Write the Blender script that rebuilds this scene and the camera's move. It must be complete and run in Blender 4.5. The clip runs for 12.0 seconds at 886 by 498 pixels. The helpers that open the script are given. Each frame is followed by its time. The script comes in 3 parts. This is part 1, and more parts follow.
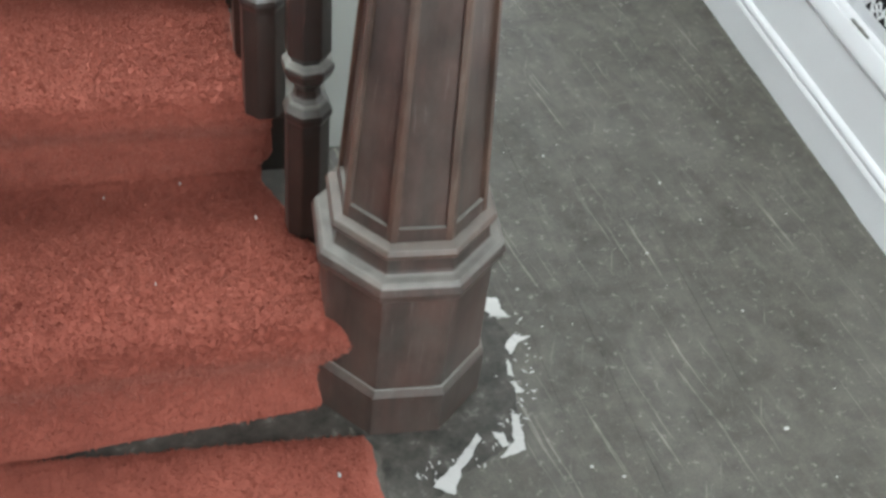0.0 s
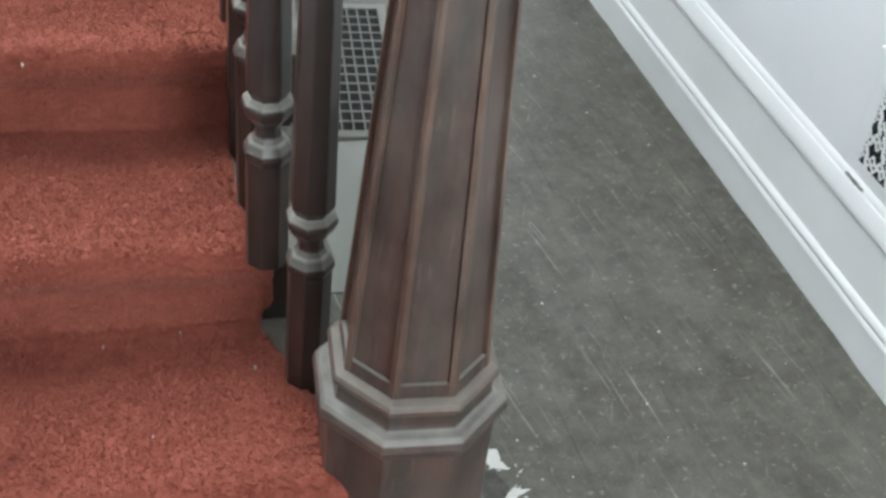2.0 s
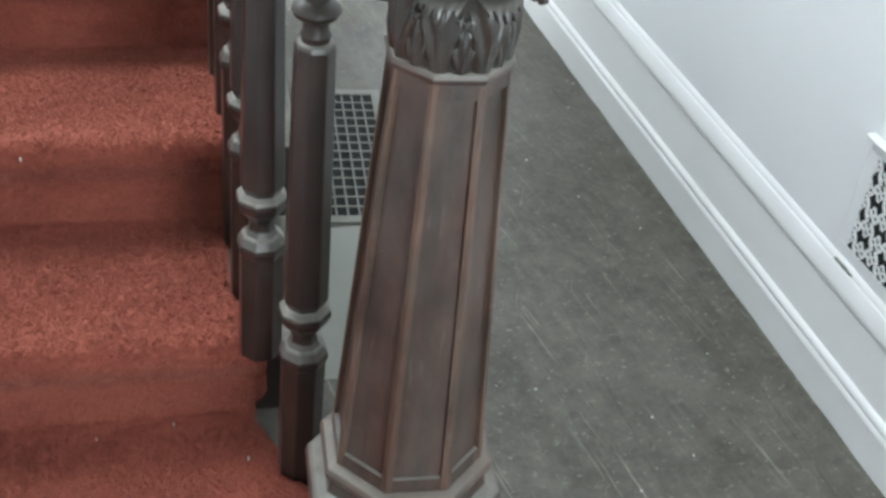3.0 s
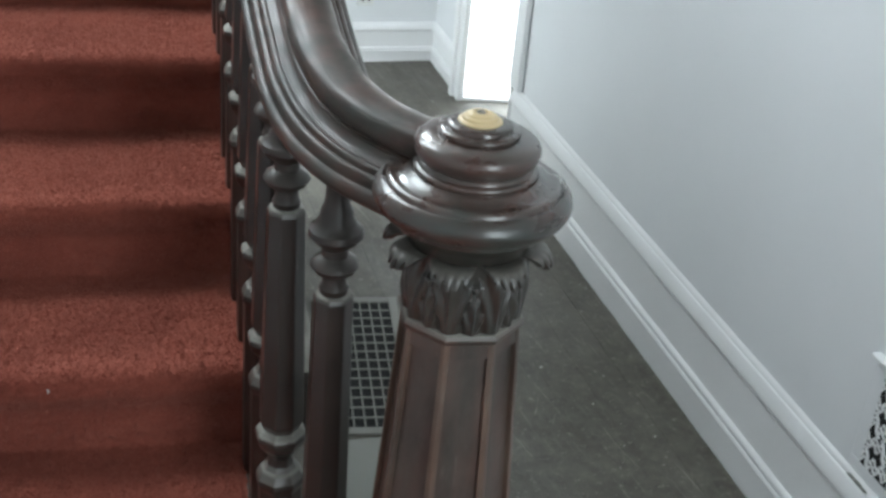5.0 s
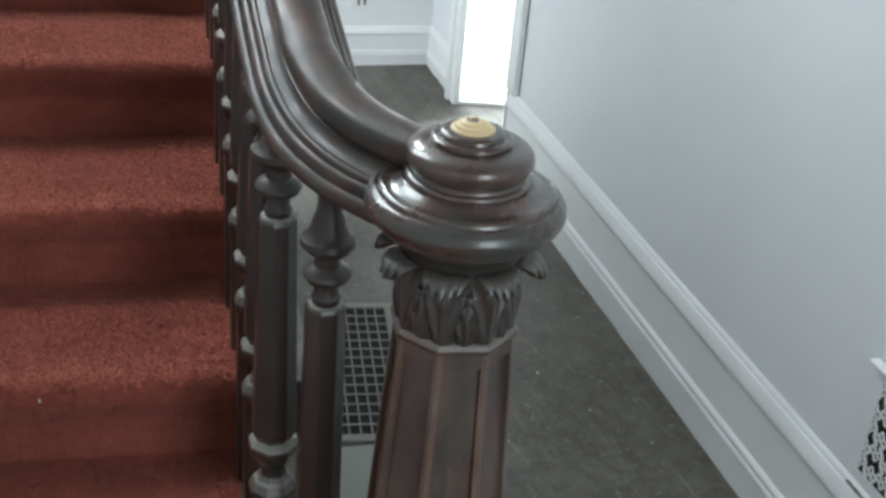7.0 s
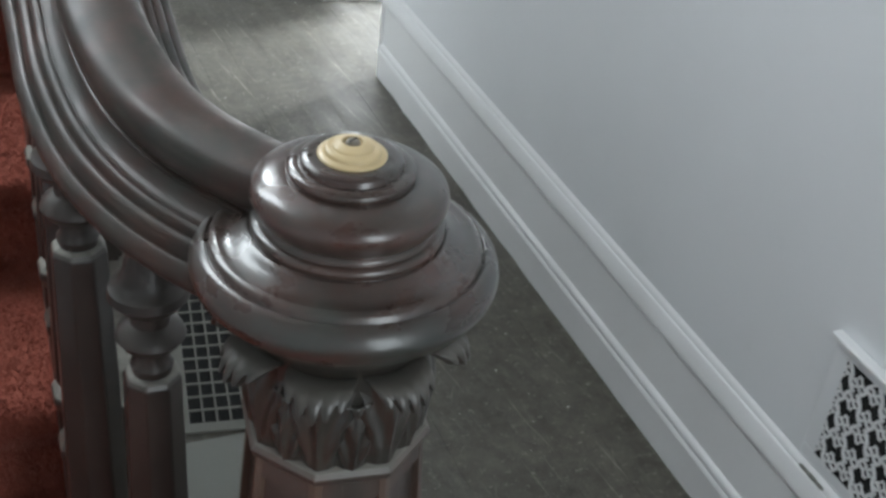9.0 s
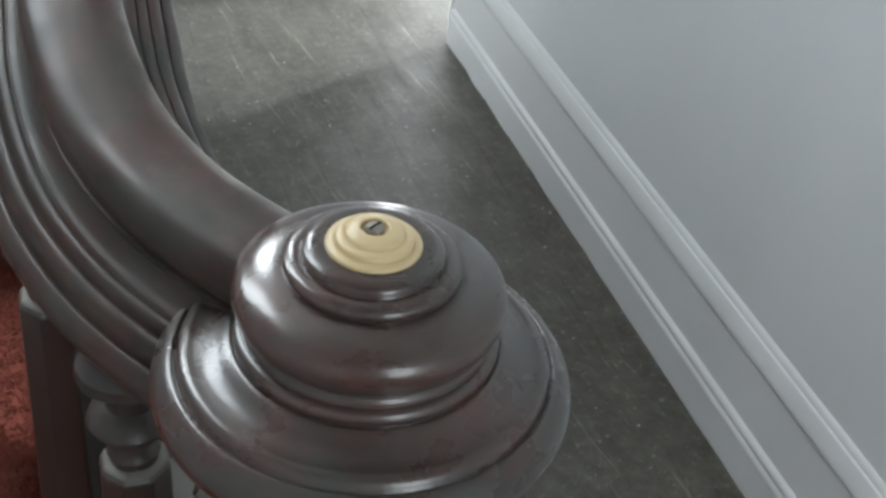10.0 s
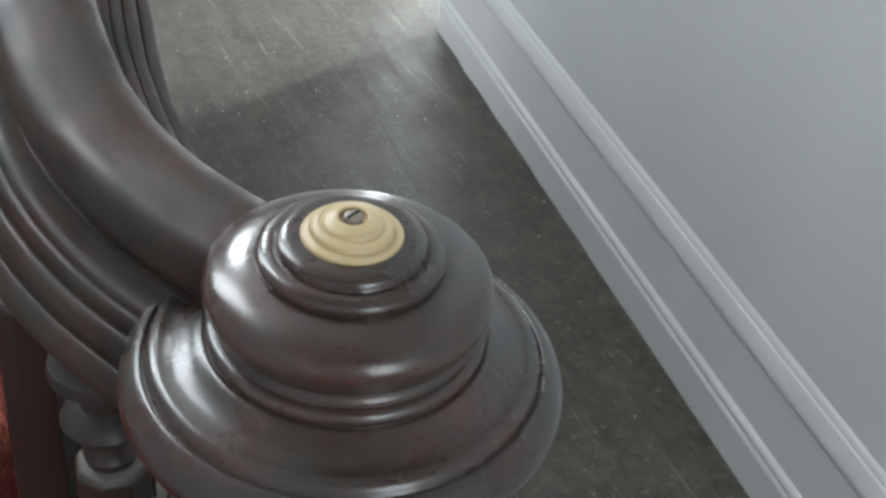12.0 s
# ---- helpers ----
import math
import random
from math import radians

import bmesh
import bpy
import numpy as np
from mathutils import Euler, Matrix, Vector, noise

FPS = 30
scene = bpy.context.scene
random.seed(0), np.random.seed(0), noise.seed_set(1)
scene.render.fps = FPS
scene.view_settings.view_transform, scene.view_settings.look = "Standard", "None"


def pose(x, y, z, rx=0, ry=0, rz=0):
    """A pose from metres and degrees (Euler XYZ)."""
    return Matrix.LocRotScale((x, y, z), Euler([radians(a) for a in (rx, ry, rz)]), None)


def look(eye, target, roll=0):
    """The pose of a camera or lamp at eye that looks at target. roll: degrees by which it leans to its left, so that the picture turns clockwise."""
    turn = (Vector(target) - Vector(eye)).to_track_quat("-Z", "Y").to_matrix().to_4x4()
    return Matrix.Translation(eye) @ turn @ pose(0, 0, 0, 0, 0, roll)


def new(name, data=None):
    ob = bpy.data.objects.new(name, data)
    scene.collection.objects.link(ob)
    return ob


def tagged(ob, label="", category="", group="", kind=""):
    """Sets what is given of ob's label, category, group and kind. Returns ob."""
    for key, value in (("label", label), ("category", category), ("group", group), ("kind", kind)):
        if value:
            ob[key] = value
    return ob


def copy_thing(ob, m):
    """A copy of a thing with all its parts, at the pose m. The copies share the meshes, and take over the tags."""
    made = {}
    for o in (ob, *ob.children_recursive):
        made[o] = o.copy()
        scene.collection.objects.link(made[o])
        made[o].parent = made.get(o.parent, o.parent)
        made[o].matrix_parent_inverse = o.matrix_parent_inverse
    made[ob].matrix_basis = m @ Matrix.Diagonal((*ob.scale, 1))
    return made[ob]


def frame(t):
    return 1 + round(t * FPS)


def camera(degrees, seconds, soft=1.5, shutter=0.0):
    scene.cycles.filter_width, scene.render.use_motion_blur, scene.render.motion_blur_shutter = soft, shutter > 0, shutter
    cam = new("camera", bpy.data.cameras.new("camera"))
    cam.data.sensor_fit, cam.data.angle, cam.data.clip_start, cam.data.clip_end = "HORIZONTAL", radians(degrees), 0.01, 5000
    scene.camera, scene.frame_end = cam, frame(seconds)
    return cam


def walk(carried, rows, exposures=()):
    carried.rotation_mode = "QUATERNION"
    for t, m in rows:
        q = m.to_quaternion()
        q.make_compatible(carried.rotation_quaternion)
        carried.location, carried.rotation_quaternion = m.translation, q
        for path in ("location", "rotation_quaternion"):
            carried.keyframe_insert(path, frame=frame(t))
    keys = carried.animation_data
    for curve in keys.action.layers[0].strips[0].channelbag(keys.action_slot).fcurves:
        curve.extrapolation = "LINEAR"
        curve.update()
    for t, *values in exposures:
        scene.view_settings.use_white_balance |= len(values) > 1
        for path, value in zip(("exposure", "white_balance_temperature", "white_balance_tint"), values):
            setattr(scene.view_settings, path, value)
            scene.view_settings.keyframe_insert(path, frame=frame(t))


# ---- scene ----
# ---------------------------------------------------------------- camera
cam = camera(41.0, 12.0, soft=3.0)
ROWS = [
    (0.0, -0.3827, -1.1546, 1.5378, 44.02, -5.25, -15.51),
    (0.5, -0.3820, -1.1641, 1.5391, 45.47, -5.09, -15.43),
    (1.0, -0.3882, -1.1423, 1.5432, 46.78, -5.51, -15.91),
    (1.5, -0.3941, -1.1276, 1.5559, 48.40, -5.93, -15.77),
    (2.0, -0.3933, -1.1242, 1.5640, 50.18, -5.85, -15.54),
    (2.5, -0.3864, -1.1212, 1.5786, 51.93, -5.48, -15.49),
    (3.0, -0.3870, -1.1206, 1.6007, 53.62, -5.69, -15.81),
    (3.5, -0.3865, -1.1217, 1.6313, 55.57, -5.13, -16.06),
    (3.7, -0.3838, -1.1246, 1.6451, 56.55, -5.19, -15.58),
    (5.3, -0.3894, -1.1149, 1.7161, 62.37, -4.74, -15.33),
    (5.5, -0.3893, -1.1067, 1.7127, 62.49, -4.79, -15.34),
    (6.0, -0.3920, -1.1107, 1.7167, 62.40, -5.18, -15.14),
    (6.5, -0.3951, -1.1091, 1.7149, 62.13, -4.80, -15.24),
    (8.5, -0.2615, -0.8648, 1.6761, 59.35, -5.98, -17.16),
    (9.0, -0.2391, -0.6646, 1.6383, 56.32, -5.69, -21.60),
    (9.5, -0.1890, -0.5194, 1.6125, 55.21, -6.02, -19.78),
    (10.0, -0.1413, -0.4472, 1.5864, 53.52, -5.67, -17.51),
    (10.5, -0.1181, -0.4260, 1.5766, 53.75, -5.50, -18.07),
    (11.0, -0.1202, -0.4331, 1.5799, 53.78, -5.20, -17.82),
    (11.5, -0.1241, -0.4308, 1.5757, 53.53, -5.31, -18.09),
    (12.0, -0.1262, -0.4252, 1.5676, 53.11, -5.37, -18.02),
]
EXPOSURES = [(0.0, 0.34, 6300, 5), (2.5, 0.25, 6200, 4), (3.5, 0.03, 6150, 3), (5.4, -0.66, 6150, 3), (6.6, -0.66, 6150, 3), (8.5, -0.87, 6200, 4), (9.0, -0.93, 6250, 6), (12.0, -0.93, 6250, 6)]
walk(cam, [(t, pose(x, y, z, rx, ry, rz)) for t, x, y, z, rx, ry, rz in ROWS], EXPOSURES)

# ---------------------------------------------------------------- world and light
world = bpy.data.worlds.new("world")
scene.world = world
world.use_nodes = True
wn = world.node_tree.nodes
sky = wn.new("ShaderNodeTexSky")
sky.sky_type = "NISHITA"
sky.sun_disc = False
sky.sun_elevation = radians(35)
sky.sun_rotation = radians(60)
world.node_tree.links.new(sky.outputs[0], wn["Background"].inputs[0])
wn["Background"].inputs[1].default_value = 0.1


def window_light(name, eye, target, sx, sy, watts, colour=(0.93, 0.97, 1.0)):
    data = bpy.data.lights.new(name, "AREA")
    data.shape, data.size, data.size_y, data.energy, data.color = "RECTANGLE", sx, sy, watts, colour
    ob = new(name, data)
    ob.matrix_world = look(eye, target)
    return ob


# daylight in the glazed front door behind, in the windows of the stairs and of the landing, and in the side entrance
window_light("front_door_daylight", (0.50, -2.72, 1.7), (0.0, 0, 0.9), 0.9, 2.0, 60)
window_light("stair_window_daylight", (-1.20, 1.72, 2.62), (0.9, 0.75, 0.7), 1.0, 1.5, 105)
window_light("landing_window_daylight", (-0.62, 5.10, 3.95), (-0.45, 0.6, 0.6), 1.1, 1.3, 235)
window_light("side_entrance_daylight", (2.86, 3.47, 1.35), (0.5, 2.40, 0.0), 0.15, 1.7, 330)
# added fill under the stairs to brighten the far wall, no known source there
window_light("rear_fill", (-0.55, 3.05, 0.75), (0.9, 3.45, 0.5), 0.9, 1.2, 30)


# ---------------------------------------------------------------- materials
def material(name, rough=0.5, metal=0.0, coat=0.0):
    m = bpy.data.materials.new(name)
    m.use_nodes = True
    nt = m.node_tree
    b = nt.nodes["Principled BSDF"]
    b.inputs["Roughness"].default_value = rough
    b.inputs["Metallic"].default_value = metal
    b.inputs["Coat Weight"].default_value = coat
    b.inputs["Coat Roughness"].default_value = 0.12
    return m, nt, b


def node(nt, kind, **values):
    n = nt.nodes.new("ShaderNode" + kind)
    for key, v in values.items():
        n.inputs[key.replace("_", " ")].default_value = v
    return n


def coords(nt, scale=(1, 1, 1), src="Object"):
    tc = nt.nodes.new("ShaderNodeTexCoord")
    mp = nt.nodes.new("ShaderNodeMapping")
    mp.inputs["Scale"].default_value = scale
    nt.links.new(tc.outputs[src], mp.inputs["Vector"])
    return mp.outputs["Vector"]


def noise_tex(nt, vec, scale, detail=4.0, rough=0.55):
    n = node(nt, "TexNoise", Scale=scale, Detail=detail, Roughness=rough)
    nt.links.new(vec, n.inputs["Vector"])
    return n.outputs["Fac"]


def ramp(nt, fac, stops):
    r = nt.nodes.new("ShaderNodeValToRGB")
    els = r.color_ramp.elements
    while len(els) < len(stops):
        els.new(0.5)
    for e, (pos, col) in zip(els, stops):
        e.position = pos
        e.color = (*col, 1) if len(col) == 3 else col
    nt.links.new(fac, r.inputs["Fac"])
    return r.outputs["Color"]


def mix(nt, fac, a, b, kind="MIX"):
    n = nt.nodes.new("ShaderNodeMix")
    n.data_type, n.blend_type = "RGBA", kind
    for sock, v in ((n.inputs[0], fac), (n.inputs[6], a), (n.inputs[7], b)):
        if isinstance(v, (int, float)):
            sock.default_value = v
        elif isinstance(v, tuple):
            sock.default_value = (*v, 1)
        else:
            nt.links.new(v, sock)
    return n.outputs[2]


def bump(nt, b, height, strength=0.3, dist=0.002):
    n = node(nt, "Bump", Strength=strength, Distance=dist)
    nt.links.new(height, n.inputs["Height"])
    nt.links.new(n.outputs["Normal"], b.inputs["Normal"])
    return n


def grey(v):
    return (v, v, v)


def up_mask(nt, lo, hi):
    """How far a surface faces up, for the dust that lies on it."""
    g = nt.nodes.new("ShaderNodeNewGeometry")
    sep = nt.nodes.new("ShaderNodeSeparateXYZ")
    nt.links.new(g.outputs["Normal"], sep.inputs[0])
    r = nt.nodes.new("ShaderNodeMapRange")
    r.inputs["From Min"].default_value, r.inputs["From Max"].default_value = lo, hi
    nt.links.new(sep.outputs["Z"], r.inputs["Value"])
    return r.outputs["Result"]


def varnished(name, dark, red, rough, coat, dust, dust_colour=(0.2, 0.19, 0.165), grain=(30, 30, 2.5), grime=None, film=None):
    m, nt, b = material(name, rough, coat=coat)
    v = coords(nt, grain)
    g1 = noise_tex(nt, v, 1.0, 6)
    g2 = noise_tex(nt, coords(nt), 9.0, 5)
    col = ramp(nt, g1, [(0.3, dark), (0.72, red)])
    col = mix(nt, ramp(nt, g2, [(0.35, grey(0)), (0.7, grey(0.75))]), col, tuple(0.55 * c for c in dark))
    if grime:
        stain = noise_tex(nt, coords(nt, (1, 1, 2.2)), 15.0, 6, 0.6)
        col = mix(nt, ramp(nt, stain, [(0.38, grey(0.0)), (0.68, grey(0.75))]), col, grime)
        rub = noise_tex(nt, coords(nt, (14, 14, 90)), 1.0, 6, 0.7)
        col = mix(nt, ramp(nt, rub, [(0.56, grey(0.0)), (0.74, grey(0.4))]), col, (0.13, 0.085, 0.066))
        chip = noise_tex(nt, coords(nt), 75.0, 4, 0.6)
        col = mix(nt, ramp(nt, chip, [(0.74, grey(0)), (0.78, grey(0.5))]), col, (0.16, 0.12, 0.10))
        nt.links.new(ramp(nt, stain, [(0.4, grey(rough * 0.8)), (0.7, grey(rough * 1.7))]), b.inputs["Roughness"])
    if film:
        # thin grey wear: cloudy patches, rubbed streaks and small nicks
        cloud = noise_tex(nt, coords(nt, (1, 1, 0.45)), 16.0, 7, 0.68)
        col = mix(nt, ramp(nt, cloud, [(0.42, grey(0.0)), (0.70, grey(0.28))]), col, film)
        rub = noise_tex(nt, coords(nt, (120, 120, 9)), 1.0, 5, 0.65)
        col = mix(nt, ramp(nt, rub, [(0.60, grey(0.0)), (0.74, grey(0.45))]), col, film)
        nick = noise_tex(nt, coords(nt), 95.0, 4, 0.65)
        col = mix(nt, ramp(nt, nick, [(0.70, grey(0.0)), (0.75, grey(0.55))]), col, tuple(1.5 * c for c in film))
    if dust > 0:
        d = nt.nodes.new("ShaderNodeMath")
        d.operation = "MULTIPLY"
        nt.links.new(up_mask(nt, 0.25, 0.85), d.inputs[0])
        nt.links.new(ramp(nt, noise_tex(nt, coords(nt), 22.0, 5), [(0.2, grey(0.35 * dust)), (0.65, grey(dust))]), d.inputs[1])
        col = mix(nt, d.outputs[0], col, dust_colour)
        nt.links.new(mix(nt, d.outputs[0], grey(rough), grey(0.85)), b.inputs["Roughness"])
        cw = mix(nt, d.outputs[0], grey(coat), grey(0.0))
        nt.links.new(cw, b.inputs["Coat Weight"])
    nt.links.new(col, b.inputs["Base Color"])
    peel = mix(nt, 0.5, noise_tex(nt, v, 2.0, 4), noise_tex(nt, coords(nt), 240.0, 3, 0.6))
    bump(nt, b, peel, 0.2, 0.001)
    nt.links.new(b.inputs["Normal"].links[0].from_socket, b.inputs["Coat Normal"])
    return m


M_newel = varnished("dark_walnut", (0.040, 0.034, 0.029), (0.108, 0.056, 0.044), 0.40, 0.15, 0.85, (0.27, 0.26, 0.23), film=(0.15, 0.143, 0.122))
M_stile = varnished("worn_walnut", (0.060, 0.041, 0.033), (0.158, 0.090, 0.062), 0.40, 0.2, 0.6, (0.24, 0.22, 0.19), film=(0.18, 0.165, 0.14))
M_cap = varnished("polished_mahogany", (0.026, 0.024, 0.021), (0.125, 0.052, 0.039), 0.28, 0.60, 0.0, grain=(5, 5, 30), grime=(0.034, 0.043, 0.036))
M_cap.node_tree.nodes["Principled BSDF"].inputs["Coat Roughness"].default_value = 0.17
M_rail = varnished("handrail_mahogany", (0.034, 0.027, 0.023), (0.120, 0.055, 0.041), 0.38, 0.05, 0.0, grain=(20, 4, 20), grime=(0.040, 0.047, 0.040))
M_rail.node_tree.nodes["Principled BSDF"].inputs["Specular IOR Level"].default_value = 0.26
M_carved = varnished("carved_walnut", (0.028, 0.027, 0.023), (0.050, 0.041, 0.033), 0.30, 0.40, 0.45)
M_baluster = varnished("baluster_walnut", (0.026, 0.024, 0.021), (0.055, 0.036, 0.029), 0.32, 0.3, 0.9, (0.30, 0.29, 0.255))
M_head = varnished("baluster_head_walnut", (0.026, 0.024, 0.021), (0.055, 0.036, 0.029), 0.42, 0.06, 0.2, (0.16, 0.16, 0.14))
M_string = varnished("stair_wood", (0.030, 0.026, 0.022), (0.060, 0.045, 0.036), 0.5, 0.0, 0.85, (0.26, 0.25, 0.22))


def carpet_material():
    m, nt, b = material("red_carpet", 0.95)
    v = coords(nt)
    fine = noise_tex(nt, v, 210.0, 3, 0.6)
    mid = noise_tex(nt, v, 38.0, 4)
    big = noise_tex(nt, v, 5.0, 3)
    col = ramp(nt, fine, [(0.25, (0.190, 0.050, 0.036)), (0.75, (0.318, 0.096, 0.067))])
    col = mix(nt, ramp(nt, mid, [(0.3, grey(0.0)), (0.75, grey(0.45))]), col, (0.365, 0.116, 0.081))
    col = mix(nt, ramp(nt, big, [(0.40, grey(0.0)), (0.72, grey(0.55))]), col, (0.155, 0.040, 0.029))
    geo = nt.nodes.new("ShaderNodeNewGeometry")
    col = mix(nt, 1.0, col, ramp(nt, geo.outputs["Random Per Island"], [(0.0, grey(0.92)), (1.0, grey(1.08))]), "MULTIPLY")
    nt.links.new(col, b.inputs["Base Color"])
    b.inputs["Sheen Weight"].default_value = 0.4
    b.inputs["Sheen Roughness"].default_value = 0.5
    b.inputs["Sheen Tint"].default_value = (1.0, 0.45, 0.35, 1)
    b.inputs["Specular IOR Level"].default_value = 0.1
    bump(nt, b, mix(nt, 0.5, fine, mid), 0.6, 0.003)
    return m


M_carpet = carpet_material()


def floor_material():
    m, nt, b = material("painted_floorboards", 0.55)
    geo = nt.nodes.new("ShaderNodeNewGeometry")
    warp = node(nt, "TexNoise", Scale=3.0, Detail=3.0)
    nt.links.new(geo.outputs["Position"], warp.inputs["Vector"])
    bent = nt.nodes.new("ShaderNodeVectorMath")
    bent.operation = "MULTIPLY_ADD"
    bent.inputs[1].default_value = (0.035, 0.035, 0.0)
    nt.links.new(warp.outputs["Color"], bent.inputs[0])
    nt.links.new(geo.outputs["Position"], bent.inputs[2])

    def along(sx, sy, turn):
        mp = nt.nodes.new("ShaderNodeMapping")
        mp.vector_type = "TEXTURE"
        mp.inputs["Scale"].default_value = (1 / sx, 1 / sy, 1)
        mp.inputs["Rotation"].default_value = (0, 0, radians(turn))
        nt.links.new(bent.outputs[0], mp.inputs["Vector"])
        return mp.outputs["Vector"]

    v = geo.outputs["Position"]
    streak = noise_tex(nt, along(48, 6, 6), 1.0, 6, 0.7)
    scratch = noise_tex(nt, along(110, 2.6, 8), 1.0, 4, 0.6)
    cross = noise_tex(nt, along(100, 5, -24), 1.0, 4, 0.6)
    speck = noise_tex(nt, v, 60.0, 4, 0.75)
    blot = noise_tex(nt, v, 6.5, 8, 0.7)
    cloud = noise_tex(nt, v, 26.0, 7, 0.75)
    dust = noise_tex(nt, v, 1.6, 5, 0.65)
    info = nt.nodes.new("ShaderNodeObjectInfo")
    col = ramp(nt, blot, [(0.3, (0.058, 0.053, 0.042)), (0.7, (0.112, 0.103, 0.084))])
    col = mix(nt, 1.0, col, ramp(nt, cloud, [(0.3, grey(0.72)), (0.7, grey(1.30))]), "MULTIPLY")
    grit = noise_tex(nt, v, 330.0, 3, 0.7)
    col = mix(nt, 1.0, col, ramp(nt, grit, [(0.3, grey(0.72)), (0.7, grey(1.28))]), "MULTIPLY")
    col = mix(nt, ramp(nt, info.outputs["Random"], [(0.0, grey(0.0)), (1.0, grey(0.10))]), col, (0.085, 0.078, 0.064))
    col = mix(nt, ramp(nt, dust, [(0.45, grey(0.0)), (0.8, grey(0.35))]), col, (0.21, 0.20, 0.175))
    col = mix(nt, ramp(nt, streak, [(0.55, grey(0)), (0.80, grey(0.40))]), col, (0.23, 0.22, 0.19))
    worn = ramp(nt, blot, [(0.36, grey(0.15)), (0.56, grey(1.0))])
    for lines, lo in ((scratch, 0.612), (cross, 0.662)):
        col = mix(nt, mix(nt, 1.0, ramp(nt, lines, [(lo, grey(0)), (lo + 0.08, grey(0.6))]), worn, "MULTIPLY"), col, (0.36, 0.34, 0.29))
    col = mix(nt, ramp(nt, speck, [(0.59, grey(0)), (0.68, grey(0.55))]), col, (0.36, 0.34, 0.30))
    nt.links.new(col, b.inputs["Base Color"])
    gloss = noise_tex(nt, along(11, 1.5, 10), 1.0, 4, 0.6)
    nt.links.new(mix(nt, 0.5, ramp(nt, cloud, [(0.3, grey(0.42)), (0.7, grey(0.62))]), ramp(nt, gloss, [(0.35, grey(0.28)), (0.65, grey(0.72))])), b.inputs["Roughness"])
    bump(nt, b, mix(nt, 0.5, streak, cloud), 0.25, 0.002)
    return m


M_floor = floor_material()


def paint(name, colour, rough=0.5, var=0.06, relief=0.15, scale=60.0):
    m, nt, b = material(name, rough)
    v = coords(nt)
    big = noise_tex(nt, v, 1.7, 4)
    col = mix(nt, ramp(nt, big, [(0.3, grey(0)), (0.7, grey(1))]), colour, tuple(c * (1 - var) for c in colour))
    spots = noise_tex(nt, v, 14.0, 6, 0.7)
    col = mix(nt, ramp(nt, spots, [(0.62, grey(0)), (0.8, grey(0.35))]), col, tuple(c * 0.86 for c in colour))
    nt.links.new(col, b.inputs["Base Color"])
    bump(nt, b, noise_tex(nt, v, scale, 4), relief, 0.002)
    return m


M_wall = paint("white_wall_paint", (0.74, 0.75, 0.76), 0.6, 0.05, 0.2, 24.0)
M_trim = paint("white_trim_paint", (0.80, 0.80, 0.80), 0.35, 0.05, 0.15, 90.0)
M_ceiling = paint("ceiling_paint", (0.75, 0.74, 0.71), 0.8)
M_ivory = paint("ivory", (0.72, 0.56, 0.31), 0.35, 0.18, 0.05, 40.0)
M_register = paint("register_grey_iron", (0.20, 0.20, 0.175), 0.5, 0.2)
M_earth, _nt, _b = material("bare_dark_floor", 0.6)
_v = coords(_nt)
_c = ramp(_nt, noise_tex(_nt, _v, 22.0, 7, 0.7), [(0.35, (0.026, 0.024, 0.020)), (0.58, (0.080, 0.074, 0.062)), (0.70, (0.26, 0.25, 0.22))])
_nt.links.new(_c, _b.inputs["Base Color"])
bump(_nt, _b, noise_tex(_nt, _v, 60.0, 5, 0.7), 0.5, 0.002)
# near black; in both ducts it stands for the shade
M_dark = paint("near_black", (0.008, 0.008, 0.008), 0.9)
M_scrap = paint("torn_white_paper", (0.60, 0.59, 0.56), 0.7, 0.15)
M_patch = paint("pale_grey_mottled", (0.27, 0.275, 0.25), 0.55, 0.2, 0.3, 40.0)
M_white = paint("white_plastic", (0.75, 0.75, 0.73), 0.4)
M_steel, _nt, _b = material("screw_steel", 0.35, 1.0)
_b.inputs["Base Color"].default_value = (0.35, 0.32, 0.28, 1)


def glow_material():
    m = bpy.data.materials.new("bright_daylight")
    m.use_nodes = True
    nt = m.node_tree
    nt.nodes.remove(nt.nodes["Principled BSDF"])
    e = nt.nodes.new("ShaderNodeEmission")
    e.inputs["Color"].default_value = (0.97, 0.985, 1.0, 1)
    e.inputs["Strength"].default_value = 9.0
    nt.links.new(e.outputs[0], nt.nodes["Material Output"].inputs["Surface"])
    return m


M_glow = glow_material()


# ---------------------------------------------------------------- mesh helpers
def part(name, bm, mat, parent=None, label="", smooth=False):
    me = bpy.data.meshes.new(name)
    bm.to_mesh(me)
    bm.free()
    me.materials.append(mat)
    if smooth:
        for p in me.polygons:
            p.use_smooth = True
        me.set_sharp_from_angle(angle=radians(38))
    ob = new(name, me)
    if parent is not None:
        ob.parent = parent
    if label:
        tagged(ob, label)
    return ob


def empty(name, at=(0, 0, 0)):
    ob = new(name)
    ob.location = at
    return ob


def box(bm, x0, x1, y0, y1, z0, z1, bevel=0.0):
    vs = [bm.verts.new((x, y, z)) for z in (z0, z1) for y in (y0, y1) for x in (x0, x1)]
    fs = [bm.faces.new([vs[i] for i in q]) for q in ((0, 2, 3, 1), (4, 5, 7, 6), (0, 1, 5, 4), (2, 6, 7, 3), (0, 4, 6, 2), (1, 3, 7, 5))]
    if bevel:
        es = list({e for f in fs for e in f.edges})
        bmesh.ops.bevel(bm, geom=es, offset=bevel, segments=2, profile=0.6, affect="EDGES")
    return bm


def box_bm(*a, bevel=0.0):
    return box(bmesh.new(), *a, bevel=bevel)


